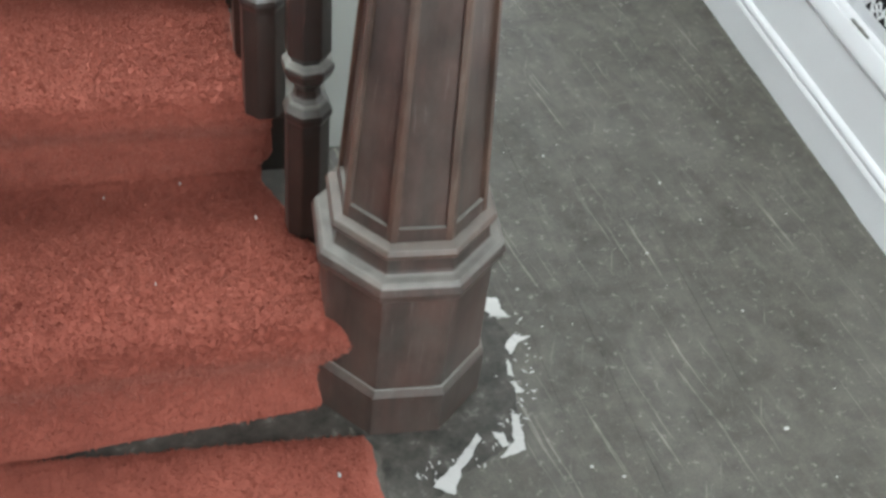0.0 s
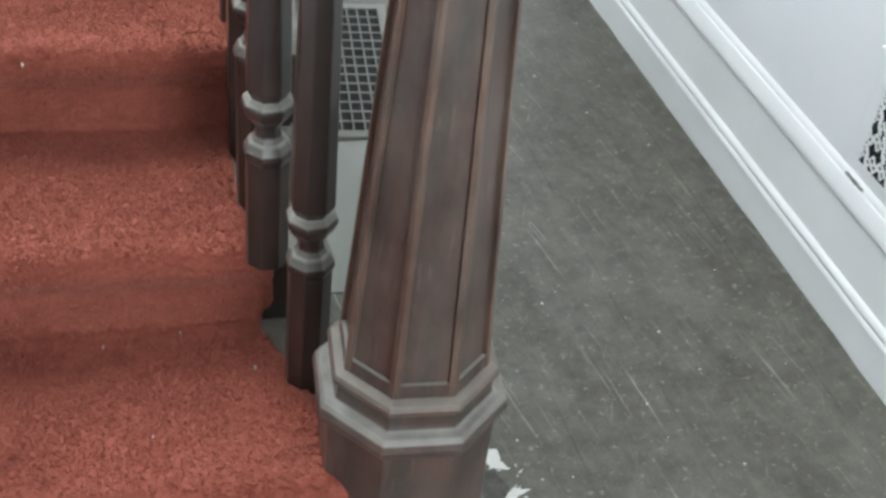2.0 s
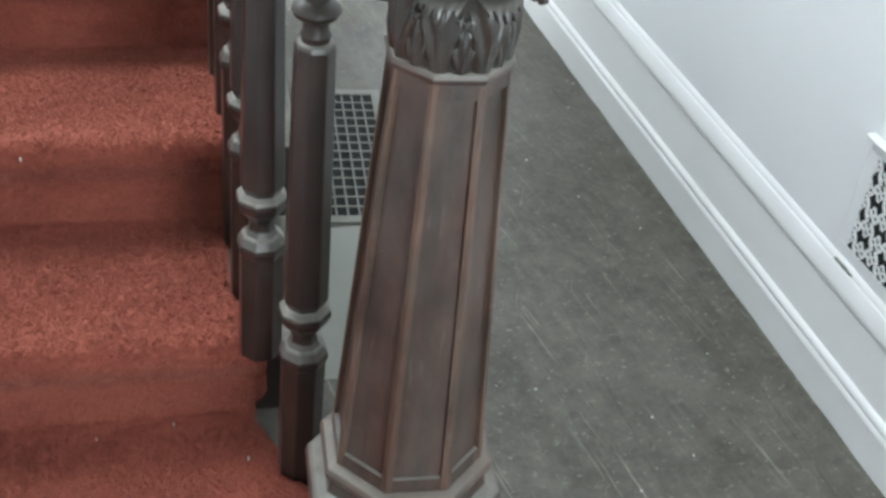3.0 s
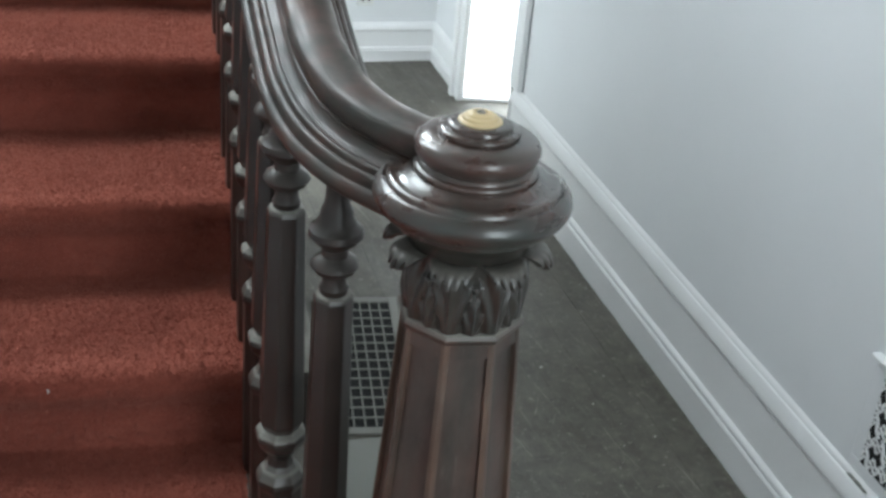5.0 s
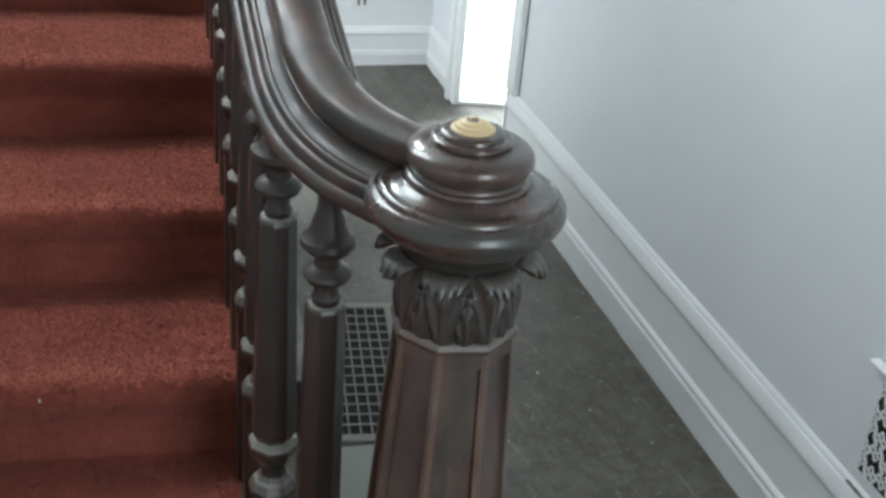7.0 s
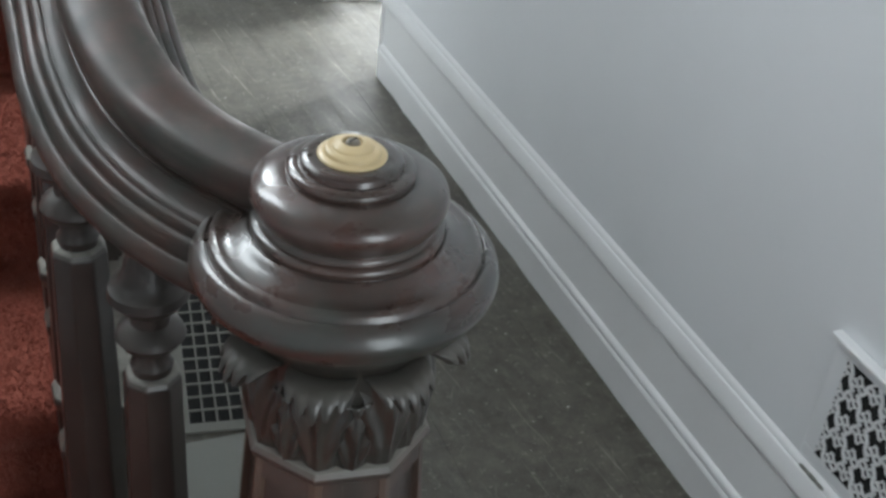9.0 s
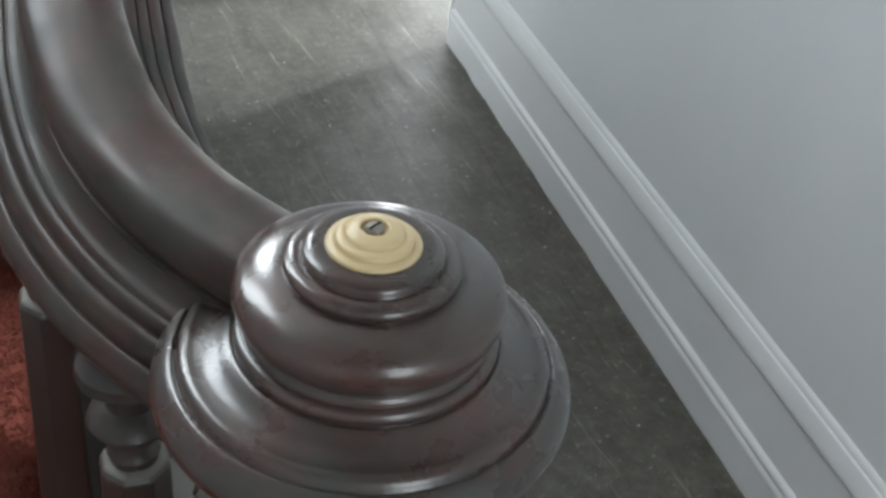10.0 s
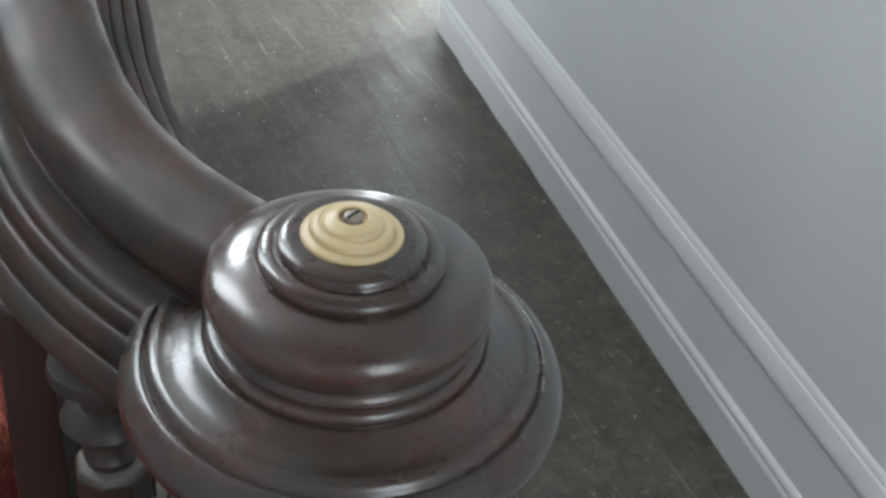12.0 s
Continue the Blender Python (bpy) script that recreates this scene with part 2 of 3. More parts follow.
def loft(bm, rings, close=True, caps=True):
    """Rings: lists of points, each of the same length, joined one to the next."""
    vr = [[bm.verts.new(p) for p in r] for r in rings]
    n = len(vr[0])
    for a, b in zip(vr, vr[1:]):
        for i in range(n if close else n - 1):
            j = (i + 1) % n
            bm.faces.new((a[i], a[j], b[j], b[i]))
    if caps and close:
        bm.faces.new(list(reversed(vr[0])))
        bm.faces.new(vr[-1])
    return bm


def turned(profile, sides=64, turn=0.0, flat=False, caps=True):
    """A turned (or, with few sides and flat, a polygonal) solid from (radius, height) pairs."""
    k = 1 / math.cos(math.pi / sides) if flat else 1.0
    rings = [[(k * r * math.cos(a), k * r * math.sin(a), z) for a in (turn + (i + 0.5) * 2 * math.pi / sides for i in range(sides))] for r, z in profile]
    bm = loft(bmesh.new(), rings, True, caps)
    return bm


def rounded(profile, steps=3):
    """The profile drawn as a smooth line through its points."""
    return [(max(p.x, 0.0005), p.y) for p in spline([(r, z, 0) for r, z in profile], steps)]


def soften(bm, width, segments=2, angle=20):
    bm.normal_update()
    es = [e for e in bm.edges if len(e.link_faces) == 2 and e.calc_face_angle(0) > radians(angle)]
    bmesh.ops.bevel(bm, geom=es, offset=width, segments=segments, profile=0.6, affect="EDGES", clamp_overlap=True)
    return bm


def spline(points, steps):
    """Catmull-Rom through the points."""
    P = [Vector(p) for p in points]
    P = [2 * P[0] - P[1]] + P + [2 * P[-1] - P[-2]]
    out = []
    for i in range(1, len(P) - 2):
        for s in range(steps):
            t = s / steps
            a, b, c, d = P[i - 1], P[i], P[i + 1], P[i + 2]
            out.append(0.5 * ((2 * b) + (c - a) * t + (2 * a - 5 * b + 4 * c - d) * t * t + (3 * b - a - 3 * c + d) * t ** 3))
    out.append(P[-2])
    return out


# ---------------------------------------------------------------- the plan
WALL_X = 0.995          # face of the hall's side wall
CORNER_Y = 2.540        # where that wall ends at the side entrance
BACK_Y = 3.640          # far wall
LEFT_X = -1.150         # wall beside the stairs
FRONT_Y = -2.750        # wall with the front door
RISER, RUN, NOSE_Y = 0.171, 0.325, -0.021
STEPS = 14
RAIL_X = -0.124
PHI = radians(-6.6)     # turn of the newel post


STAIR_TURN = Matrix.Translation((RAIL_X, 0.17, 0)) @ Matrix.Rotation(radians(-3.2), 4, "Z") @ Matrix.Translation((-RAIL_X, -0.17, 0))


def turned_thing(ob):
    """Stairs and what stands on them run a little askew to the hall's wall."""
    ob.matrix_basis = STAIR_TURN @ ob.matrix_basis
    return ob


def structure(name, bm, mat, label, category):
    return tagged(part(name, bm, mat), label, category, kind="structure")


floor = structure("floor", box_bm(LEFT_X - 0.4, 3.4, FRONT_Y - 0.2, 5.3, -0.12, -0.014), M_dark, "grey-brown painted wooden floorboards, scuffed and dusty", "floor")
structure("wall_right", box_bm(WALL_X, WALL_X + 0.14, FRONT_Y, CORNER_Y, 0, 2.9), M_wall, "white painted plaster wall of the hall", "wall")
structure("wall_back", box_bm(-1.2, WALL_X + 0.02, BACK_Y, BACK_Y + 0.14, 0, 2.9), M_wall, "white painted wall at the end of the hall", "wall")
structure("wall_right_far", box_bm(WALL_X + 0.02, WALL_X + 0.16, 3.25, BACK_Y + 0.14, 0, 2.9), M_wall, "short white wall beside the side entrance", "wall")
structure("ceiling", box_bm(0.16, 3.4, FRONT_Y, 4.4, 2.9, 3.05), M_ceiling, "plain white plaster ceiling", "ceiling")
structure("ceiling_stairwell", box_bm(LEFT_X - 0.5, 0.3, FRONT_Y - 0.14, 5.5, 5.2, 5.32), M_ceiling, "plain white ceiling over the stairwell", "ceiling")
structure("wall_stairwell", box_bm(0.16, 0.26, FRONT_Y, 5.5, 3.05, 5.2), M_wall, "white wall over the hall side of the stairwell", "wall")


def holed_wall(name, a0, a1, b0, b1, z1, h0, h1, hz0, hz1, label, along="x"):
    """A wall with one opening; along x, or along y with the arguments turned about."""
    bm = bmesh.new()
    for u0, u1, w0, w1 in ((a0, h0, 0, z1), (h1, a1, 0, z1), (h0, h1, hz1, z1), (h0, h1, 0, hz0)):
        if along == "x":
            box(bm, u0, u1, b0, b1, w0, w1)
        else:
            box(bm, b0, b1, u0, u1, w0, w1)
    return structure(name, bm, M_wall, label, "wall")


holed_wall("wall_front", LEFT_X - 0.4, WALL_X + 0.14, FRONT_Y - 0.14, FRONT_Y, 5.2, 0.03, 0.97, 0.65, 2.75, "white wall with the glazed front entrance")
turned_thing(holed_wall("wall_left", FRONT_Y - 0.1, 5.3, LEFT_X - 0.14, LEFT_X, 5.2, 1.2, 2.25, 1.87, 3.37, "white wall along the stairs with a window", "y"))
holed_wall("wall_landing", LEFT_X - 0.4, 0.26, 5.2, 5.34, 5.2, -1.17, -0.07, 3.3, 4.6, "white wall of the landing with a window")
# side entrance: an angled wall with a tall glazed opening
ENT_A, ENT_D, ENT_N = Vector((1.002, 3.158, 0)), Vector((0.978, -0.209, 0)), Vector((0.209, 0.978, 0))


def ent(u, v, z):
    return ENT_A + ENT_D * u + ENT_N * v + Vector((0, 0, z))


def ent_box(bm, u0, u1, v0, v1, z0, z1):
    vs = [bm.verts.new(ent(u, v, z)) for z in (z0, z1) for v in (v0, v1) for u in (u0, u1)]
    for q in ((0, 2, 3, 1), (4, 5, 7, 6), (0, 1, 5, 4), (2, 6, 7, 3), (0, 4, 6, 2), (1, 3, 7, 5)):
        bm.faces.new([vs[i] for i in q])
    return bm


bm = bmesh.new()
ent_box(bm, 1.06, 1.9, 0.0, 0.14, 0, 2.9)
ent_box(bm, -0.03, 1.06, 0.0, 0.14, 2.15, 2.9)
structure("wall_entrance", bm, M_wall, "white angled wall of the side entrance", "wall")
structure("wall_entrance_side", box_bm(WALL_X + 0.14, 3.3, 2.30, 2.44, 0, 2.9), M_wall, "white wall inside the side entrance", "wall")
bm = bmesh.new()
ent_box(bm, 0.0, 0.42, 0.05, 0.06, 0.012, 2.15)
tagged(part("backdrop", bm, M_glow), "dazzling daylight outside the side entrance", "backdrop", kind="structure")

# ---------------------------------------------------------------- stairs
def nosing_y(n):
    return NOSE_Y + (n - 1) * RUN


def draw_in(y):
    """Higher up the open side keeps in line with the hall."""
    return 0.09 * max(0.0, y - 1.4)


stairs = tagged(turned_thing(empty("staircase")), "dark wooden staircase with open string under a red runner", "staircase")
for n in range(1, STEPS + 1):
    y, z = nosing_y(n) + 0.03, n * RISER - 0.012
    part("riser", box_bm(LEFT_X - 0.05, -0.085 - draw_in(y), y, y + 0.02, z - RISER, z - 0.03), M_string, stairs)
    x1 = -0.062 - draw_in(y)
    part("tread", box_bm(LEFT_X - 0.05, x1, y - 0.035, y + RUN + 0.02, z - 0.032, z, bevel=0.008), M_string, stairs, "dusty dark wooden tread")
# the open string that carries the ends of the treads
bm = bmesh.new()
pts = [(nosing_y(1) + 0.04, 0.0)]
for n in range(1, STEPS + 1):
    pts += [(nosing_y(n) + 0.04, n * RISER - 0.046), (nosing_y(n + 1) + 0.04, n * RISER - 0.046)]
pts += [(nosing_y(STEPS + 1) + 0.04, STEPS * RISER - 0.40), (nosing_y(1) + 0.75, 0.0)]
loft(bm, [[(x - draw_in(y), y, z) for y, z in pts] for x in (-0.100, -0.078)])
part("string", bm, M_string, stairs)
bm = bmesh.new()
loft(bm, [[(x, y, z) for y, z in ((nosing_y(1) + 0.5, 0), (2.45, 0), (2.45, 1.05), (nosing_y(1) + 0.5, 0.12))] for x in (-0.097, -0.087)])
part("spandrel_panel", bm, M_string, stairs)
turned_thing(structure("landing", box_bm(LEFT_X, -0.10, nosing_y(STEPS) + RUN + 0.05, 5.2, STEPS * RISER - 0.2, STEPS * RISER - 0.012), M_string, "dark wooden landing at the head of the stairs", "landing"))


def runner_path(steps):
    """The way of the stair carpet, as (y, z): up each riser, round the nosing, back along the tread."""
    out = [(nosing_y(1) - 0.008, 0.004)]
    for n in range(1, steps + 1):
        y, z = nosing_y(n), n * RISER
        if n > 1:
            out.append((y + 0.014, z - RISER + 0.012))
        out += [(y + 0.012, z - 0.12), (y + 0.006, z - 0.075), (y - 0.010, z - 0.048), (y - 0.022, z - 0.026), (y - 0.016, z - 0.006), (y + 0.008, z + 0.004),
                (y + 0.07, z + 0.004), (y + 0.2, z + 0.002), (y + RUN - 0.012, z + 0.002)]
    return out


def carpet_sheet(name, path, left, right_of, cell, amp, label, tufts, pile_from, pile_to, flare=False):
    """A thick pile sheet along a path in y and z; right_of(y, z) gives its right edge."""
    pts = spline([(0, y, z) for y, z in path], 5)
    fine = [pts[0]]
    for p in pts[1:]:
        d = (p - fine[-1]).length
        k = max(1, int(d / cell))
        q0 = fine[-1]
        fine += [q0.lerp(p, (i + 1) / k) for i in range(k)]
    fine = [p for i, p in enumerate(fine) if i == 0 or (p - fine[i - 1]).length > cell * 0.3]
    nx = int(0.95 / cell)
    vs, fs = [], []
    for i, p in enumerate(fine):
        a, b = fine[max(i - 1, 0)], fine[min(i + 1, len(fine) - 1)]
        t = (b - a).normalized()
        nor = Vector((0, -t.z, t.y))
        r = right_of(p.y, p.z)
        for j in range(nx + 1):
            u = j / nx
            x = left + (r - left) * u
            edge = max(0.0, (u - 0.985) / 0.015)
            q = Vector((x, p.y, p.z))
            h = amp * (noise.noise(q * 70) * 0.7 + noise.noise(q * 190) * 0.8) + 0.006 * noise.noise(q * 6)
            q += nor * (h - 0.012 * edge * edge)
            if not flare:
                # the hall carpet is cut a little askew
                q.y -= 0.109 * (q.x + 0.30) * min(1.0, max(0.0, (q.y + 0.6) / 0.4))
            if flare and q.y < 0.12:
                q.y -= (0.028 + 0.085 * max(0.0, -0.12 - q.x)) * max(0.0, 1.0 - max(0.0, q.z) / 0.24) * min(1.0, (0.12 - q.y) / 0.12)
            if flare and q.z < 0.24 and q.x > -0.26:
                # the corner of the lowest step is bunched up against the newel
                k = min(1.0, (q.x + 0.26) / 0.15) * math.exp(-((q.y + 0.035) / 0.06) ** 2) * min(1.0, max(0.0, q.z + 0.03) / 0.17)
                q.y -= 0.018 * k
                q.z += 0.024 * k * min(1.0, max(0.0, q.z - 0.06) / 0.08)
            q.x += 0.004 * noise.noise(q * 60) * min(1, edge * 3)
            vs.append(q)
    w = nx + 1
    for i in range(len(fine) - 1):
        for j in range(nx):
            fs.append((i * w + j, i * w + j + 1, (i + 1) * w + j + 1, (i + 1) * w + j))
    me = bpy.data.meshes.new(name)
    me.from_pydata([tuple(v) for v in vs], [], fs)
    me.materials.append(M_carpet)
    for p in me.polygons:
        p.use_smooth = True
    ob = new(name, me)
    # pile: small tufts standing out of the sheet
    V = np.array([tuple(v) for v in vs]).reshape(len(fine), w, 3)
    rng = np.random.default_rng(7)
    keep = np.where((V[:-1, 0, 1] < pile_to) & (V[:-1, 0, 1] > pile_from))[0]
    i = rng.choice(keep, tufts)
    j = (rng.uniform(0.30, 1.0, tufts) * (w - 2)).astype(int)
    fu, fv = rng.random((2, tufts, 1))
    p00, p10, p01 = V[i, j], V[i + 1, j], V[i, j + 1]
    p = p00 + (p10 - p00) * fu + (p01 - p00) * fv
    nrm = np.cross(p01 - p00, p10 - p00)
    nrm /= np.linalg.norm(nrm, axis=1, keepdims=True) + 1e-9
    lean = nrm + rng.normal(0, 0.32, (tufts, 3)) + np.array([0, -0.15, -0.25])
    lean /= np.linalg.norm(lean, axis=1, keepdims=True)
    a = np.cross(lean, rng.normal(0, 1, (tufts, 3)))
    a /= np.linalg.norm(a, axis=1, keepdims=True)
    c = np.cross(lean, a)
    size = rng.uniform(0.0013, 0.0025, (tufts, 1))
    tall = rng.uniform(0.0045, 0.0085, (tufts, 1))
    base = p - nrm * 0.002
    pts = np.stack([base + a * size, base - a * size * 0.5 + c * size * 0.87, base - a * size * 0.5 - c * size * 0.87, base + lean * tall + a * size * 0.4, base + lean * tall - a * size * 0.4], 1).reshape(-1, 3)
    q = np.arange(tufts)[:, None] * 5
    tri = np.concatenate([q + np.array([[0, 1, 3]]), q + np.array([[1, 4, 3]]), q + np.array([[1, 2, 4]]), q + np.array([[2, 0, 4]]), q + np.array([[0, 3, 4]])])
    me = bpy.data.meshes.new("nap")
    me.vertices.add(len(pts))
    me.vertices.foreach_set("co", pts.astype(np.float32).ravel())
    me.loops.add(tri.size)
    me.loops.foreach_set("vertex_index", tri.astype(np.int32).ravel())
    me.polygons.add(len(tri))
    me.polygons.foreach_set("loop_start", np.arange(0, tri.size, 3, dtype=np.int32))
    me.update(calc_edges=True)
    me.materials.append(M_carpet)
    pile = new("nap", me)
    pile.parent = ob
    tagged(pile, kind="stuff")
    return tagged(ob, label, "carpet")


def runner_edge(y, z):
    """The open edge of the runner: it spreads towards each nosing and draws in at the back of each tread."""
    if z < RISER + 0.02:
        low = max(0.0, 0.15 - z) * 0.36 if y < 0.05 else 0.0
        return float(np.interp(y, (-0.03, 0.0, 0.04, 0.12, 0.19, 0.25, 0.30), (-0.062, -0.078, -0.094, -0.098, -0.119, -0.147, -0.170))) - low
    back = (y - NOSE_Y + 0.025) % RUN
    k = min(1.0, max(0.0, back - 0.04) / 0.13)
    return -0.152 - 0.050 * k * k * (3 - 2 * k) + 0.03 * min(1.0, max(0.0, y - 0.35)) - draw_in(y)


turned_thing(carpet_sheet("stair_carpet", runner_path(STEPS), LEFT_X - 0.02, runner_edge, 0.0065, 0.0018, "worn red pile runner laid over the stair treads and risers", 250000, -0.3, 2.0, True))
carpet_sheet("hall_carpet", [(-2.4, 0.010), (-1.2, 0.010), (-0.5, 0.010), (-0.17, 0.011), (-0.108, 0.010), (-0.100, 0.001)], LEFT_X + 0.02,
             lambda y, z: -0.072 + 0.003 * math.sin(y * 40), 0.012, 0.0018, "red pile carpet lying on the hall floor before the stairs", 14000, -0.45, 0.0)


# ---------------------------------------------------------------- balusters
BAL_Y, BAL_STEP, BAL_RISE, BAL_X, BAL_SLANT = 0.297, 0.1440, 0.0760, -0.158, 0.040


def baluster(at_y, ring_z, rail_z, foot_z):
    root = empty("baluster")
    root.matrix_basis = Matrix.Translation((-0.1127 if at_y < 0.2 else BAL_X + BAL_SLANT * (at_y - BAL_Y), at_y, foot_z))
    o = -foot_z
    tu = 0.0
    low = [(0.0315, foot_z), (0.0315, ring_z - 0.098), (0.0335, ring_z - 0.092), (0.0350, ring_z - 0.086), (0.0340, ring_z - 0.078), (0.0280, ring_z - 0.066), (0.0235, ring_z - 0.062),
           (0.0190, ring_z - 0.054), (0.0175, ring_z - 0.042), (0.0235, ring_z - 0.030), (0.0320, ring_z - 0.018), (0.0365, ring_z - 0.005), (0.0355, ring_z + 0.003), (0.0290, ring_z + 0.009), (0.024, ring_z + 0.012)]
    bm = turned([(r, z + o) for r, z in low], 8, tu, True)
    part("base_block", soften(bm, 0.0012, 1), M_baluster, root)
    top = rail_z - (0.205 if at_y < 0.2 else 0.153)
    shaft = [(0.0225, ring_z + 0.006), (0.0312, ring_z + 0.024), (0.0250, top - 0.006), (0.0225, top), (0.0180, top + 0.002)]
    part("shaft", soften(turned([(r, z + o) for r, z in shaft], 8, tu, True), 0.0012, 1), M_baluster, root)
    head = [(0.0175, top), (0.0195, top + 0.010), (0.0160, top + 0.016), (0.0160, top + 0.028), (0.0265, top + 0.035), (0.0315, top + 0.043), (0.0285, top + 0.050), (0.0175, top + 0.057),
            (0.0170, top + 0.068), (0.0290, top + 0.078), (0.0360, top + 0.087), (0.0345, top + 0.095), (0.0265, top + 0.101), (0.0250, top + 0.106), (0.0215, top + 0.112), (0.0205, top + 0.122),
            (0.0165, top + 0.130), (0.0150, top + 0.142), (0.0145, rail_z + 0.01)]
    part("turned_head", turned([(r, z + o) for r, z in head], 32), M_head, root, smooth=True)
    return tagged(root, "dark octagonal turned baluster, dusty on its rings", "baluster", "balusters of the staircase")


def rail_bottom(y):
    if y < 0.30:
        return 1.122 + 0.03 * max(0.0, (y - 0.05) / 0.25) ** 1.5
    if y < 0.62:
        k = (y - 0.30) / 0.32
        return 1.152 + 0.17 * 0.32 * k + 0.5 * (0.5375 - 0.17) * 0.32 * k * k
    return 1.152 + 0.17 * 0.32 + 0.5 * (0.5375 - 0.17) * 0.32 + 0.5375 * (y - 0.62)


firsts = []
for i in range(28):
    y = BAL_Y + (i - 1) * BAL_STEP if i else 0.182
    n = int((y + 0.02 - NOSE_Y) / RUN) + 1
    if i < 7:
        b_ob = baluster(y, 0.625 + BAL_RISE * (i - 1) if i else 0.501, rail_bottom(y), n * RISER - 0.012)
        firsts.append(b_ob)
    else:
        src = firsts[5 + (i - 5) % 2]
        k = (i - 5) // 2
        copy_thing(src, Matrix.Translation((BAL_SLANT * k * 2 * BAL_STEP, k * 2 * BAL_STEP, k * 2 * BAL_RISE)) @ src.matrix_basis)

# ---------------------------------------------------------------- handrail
RAIL_LOW = [(0.0, 0.0), (0.040, 0.0), (0.052, 0.001), (0.0635, 0.004), (0.0715, 0.0095), (0.0740, 0.0165), (0.0725, 0.0235), (0.0680, 0.0285), (0.0650, 0.0300), (0.0636, 0.0290), (0.0628, 0.0315), (0.0622, 0.0365),
            (0.0598, 0.0415), (0.0560, 0.0442), (0.0538, 0.0442), (0.0526, 0.0432), (0.0518, 0.0455), (0.0504, 0.0490), (0.0474, 0.0512), (0.0446, 0.0514), (0.0434, 0.0506), (0.0415, 0.0522), (0.0370, 0.0545), (0.0325, 0.0590),
            (0.0295, 0.0645), (0.0280, 0.0700), (0.0, 0.0715)]
RAIL_TOP = [(0.0, 0.062), (0.0235, 0.062), (0.0240, 0.0680), (0.0290, 0.0715), (0.0322, 0.0780), (0.0330, 0.0860), (0.0318, 0.0940), (0.0275, 0.1010), (0.0200, 0.1055), (0.0100, 0.1078), (0.0, 0.1085)]
way = [(0.0, 0.0, 1.121), (-0.045, 0.055, 1.120), (-0.086, 0.120, 1.123), (-0.112, 0.190, 1.132), (RAIL_X, 0.275, rail_bottom(0.275)), (RAIL_X, 0.36, rail_bottom(0.36)),
       (RAIL_X, 0.46, rail_bottom(0.46)), (RAIL_X, 0.56, rail_bottom(0.56)), (RAIL_X, 0.70, rail_bottom(0.70)), (RAIL_X, 1.2, rail_bottom(1.2)), (RAIL_X, 4.55, rail_bottom(4.55))]
P = spline(way, 16)
handrail = tagged(empty("handrail"), "dark polished mahogany handrail, moulded, sweeping down to the newel", "handrail")
for name, half in (("lower_moulding", RAIL_LOW), ("top_roll", RAIL_TOP)):
    half = [(p.x, p.y) for p in spline([(u, w, 0) for u, w in half], 3)]
    profile = half + [(-u, w) for u, w in half[-2:0:-1]]
    rings = []
    for i, p in enumerate(P):
        t = (P[min(i + 1, len(P) - 1)] - P[max(i - 1, 0)]).normalized()
        side = Vector((t.y, -t.x, 0)).normalized()
        up = side.cross(t).normalized()
        rings.append([p + side * u + up * (0.90 * w) for u, w in profile])
    part(name, loft(bmesh.new(), rings), M_rail, handrail, smooth=True)

# ---------------------------------------------------------------- newel post
newel = tagged(empty("newel_post"), "large octagonal carved dark walnut newel post with an ivory button", "newel post")


def octagon(profile, width=0.0016, seg=2):
    bm = turned(profile, 8, PHI, True)
    return soften(bm, width, seg, 12)


part("plinth", octagon([(0.131, 0.0), (0.131, 0.092), (0.125, 0.106)]), M_newel, newel, "scuffed dark plinth")
part("pedestal", octagon([(0.122, 0.104), (0.120, 0.31)], 0.0012), M_newel, newel)
part("base_moulding", octagon([(0.119, 0.300), (0.124, 0.306), (0.132, 0.314), (0.1355, 0.328), (0.132, 0.340), (0.126, 0.346), (0.117, 0.347), (0.112, 0.349), (0.110, 0.356), (0.109, 0.372), (0.110, 0.378)], 0.001, 1),
     M_newel, newel, "rounded torus moulding with worn, dusty edges")
part("ledge", octagon([(0.108, 0.374), (0.115, 0.380), (0.117, 0.388), (0.113, 0.396), (0.102, 0.400)], 0.001, 1), M_stile, newel, "worn reddish ledge moulding")
SH0, SH1, SR0, SR1 = 0.396, 1.001, 0.101, 0.0655


def shaft_r(z):
    return SR0 + (SR1 - SR0) * (z - SH0) / (SH1 - SH0)


part("shaft", turned([(shaft_r(z) - 0.0065, z) for z in (SH0, 0.6, 0.8, SH1)], 8, PHI, True), M_newel, newel)
T8 = math.tan(math.pi / 8)


def stile(k):
    """A corner strip of the shaft that wraps round the k-th corner."""
    a = PHI + (k + 0.5) * math.pi / 4
    rings = []
    for z in (SH0, SH0 + 0.2, SH0 + 0.4, SH1):
        r = shaft_r(z)
        c = Vector((math.cos(a), math.sin(a), 0)) * (r / math.cos(math.pi / 8))
        w = 2 * r * T8 * 0.105
        ring = []
        for s, order in ((1, (1, 0)), (-1, (0, 1))):
            b = a + s * math.pi / 8
            nrm = Vector((math.cos(b), math.sin(b), 0))
            tan = Vector((-math.sin(b), math.cos(b), 0)) * s
            outer, inner = c + tan * w, c + tan * w - nrm * 0.010
            ring.append((outer, inner))
        core = c * 0.86
        pts = [ring[0][1], ring[0][0], c, ring[1][0], ring[1][1], core]
        rings.append([p + Vector((0, 0, z)) for p in pts])
    return soften(loft(bmesh.new(), rings), 0.0014, 2, 25)


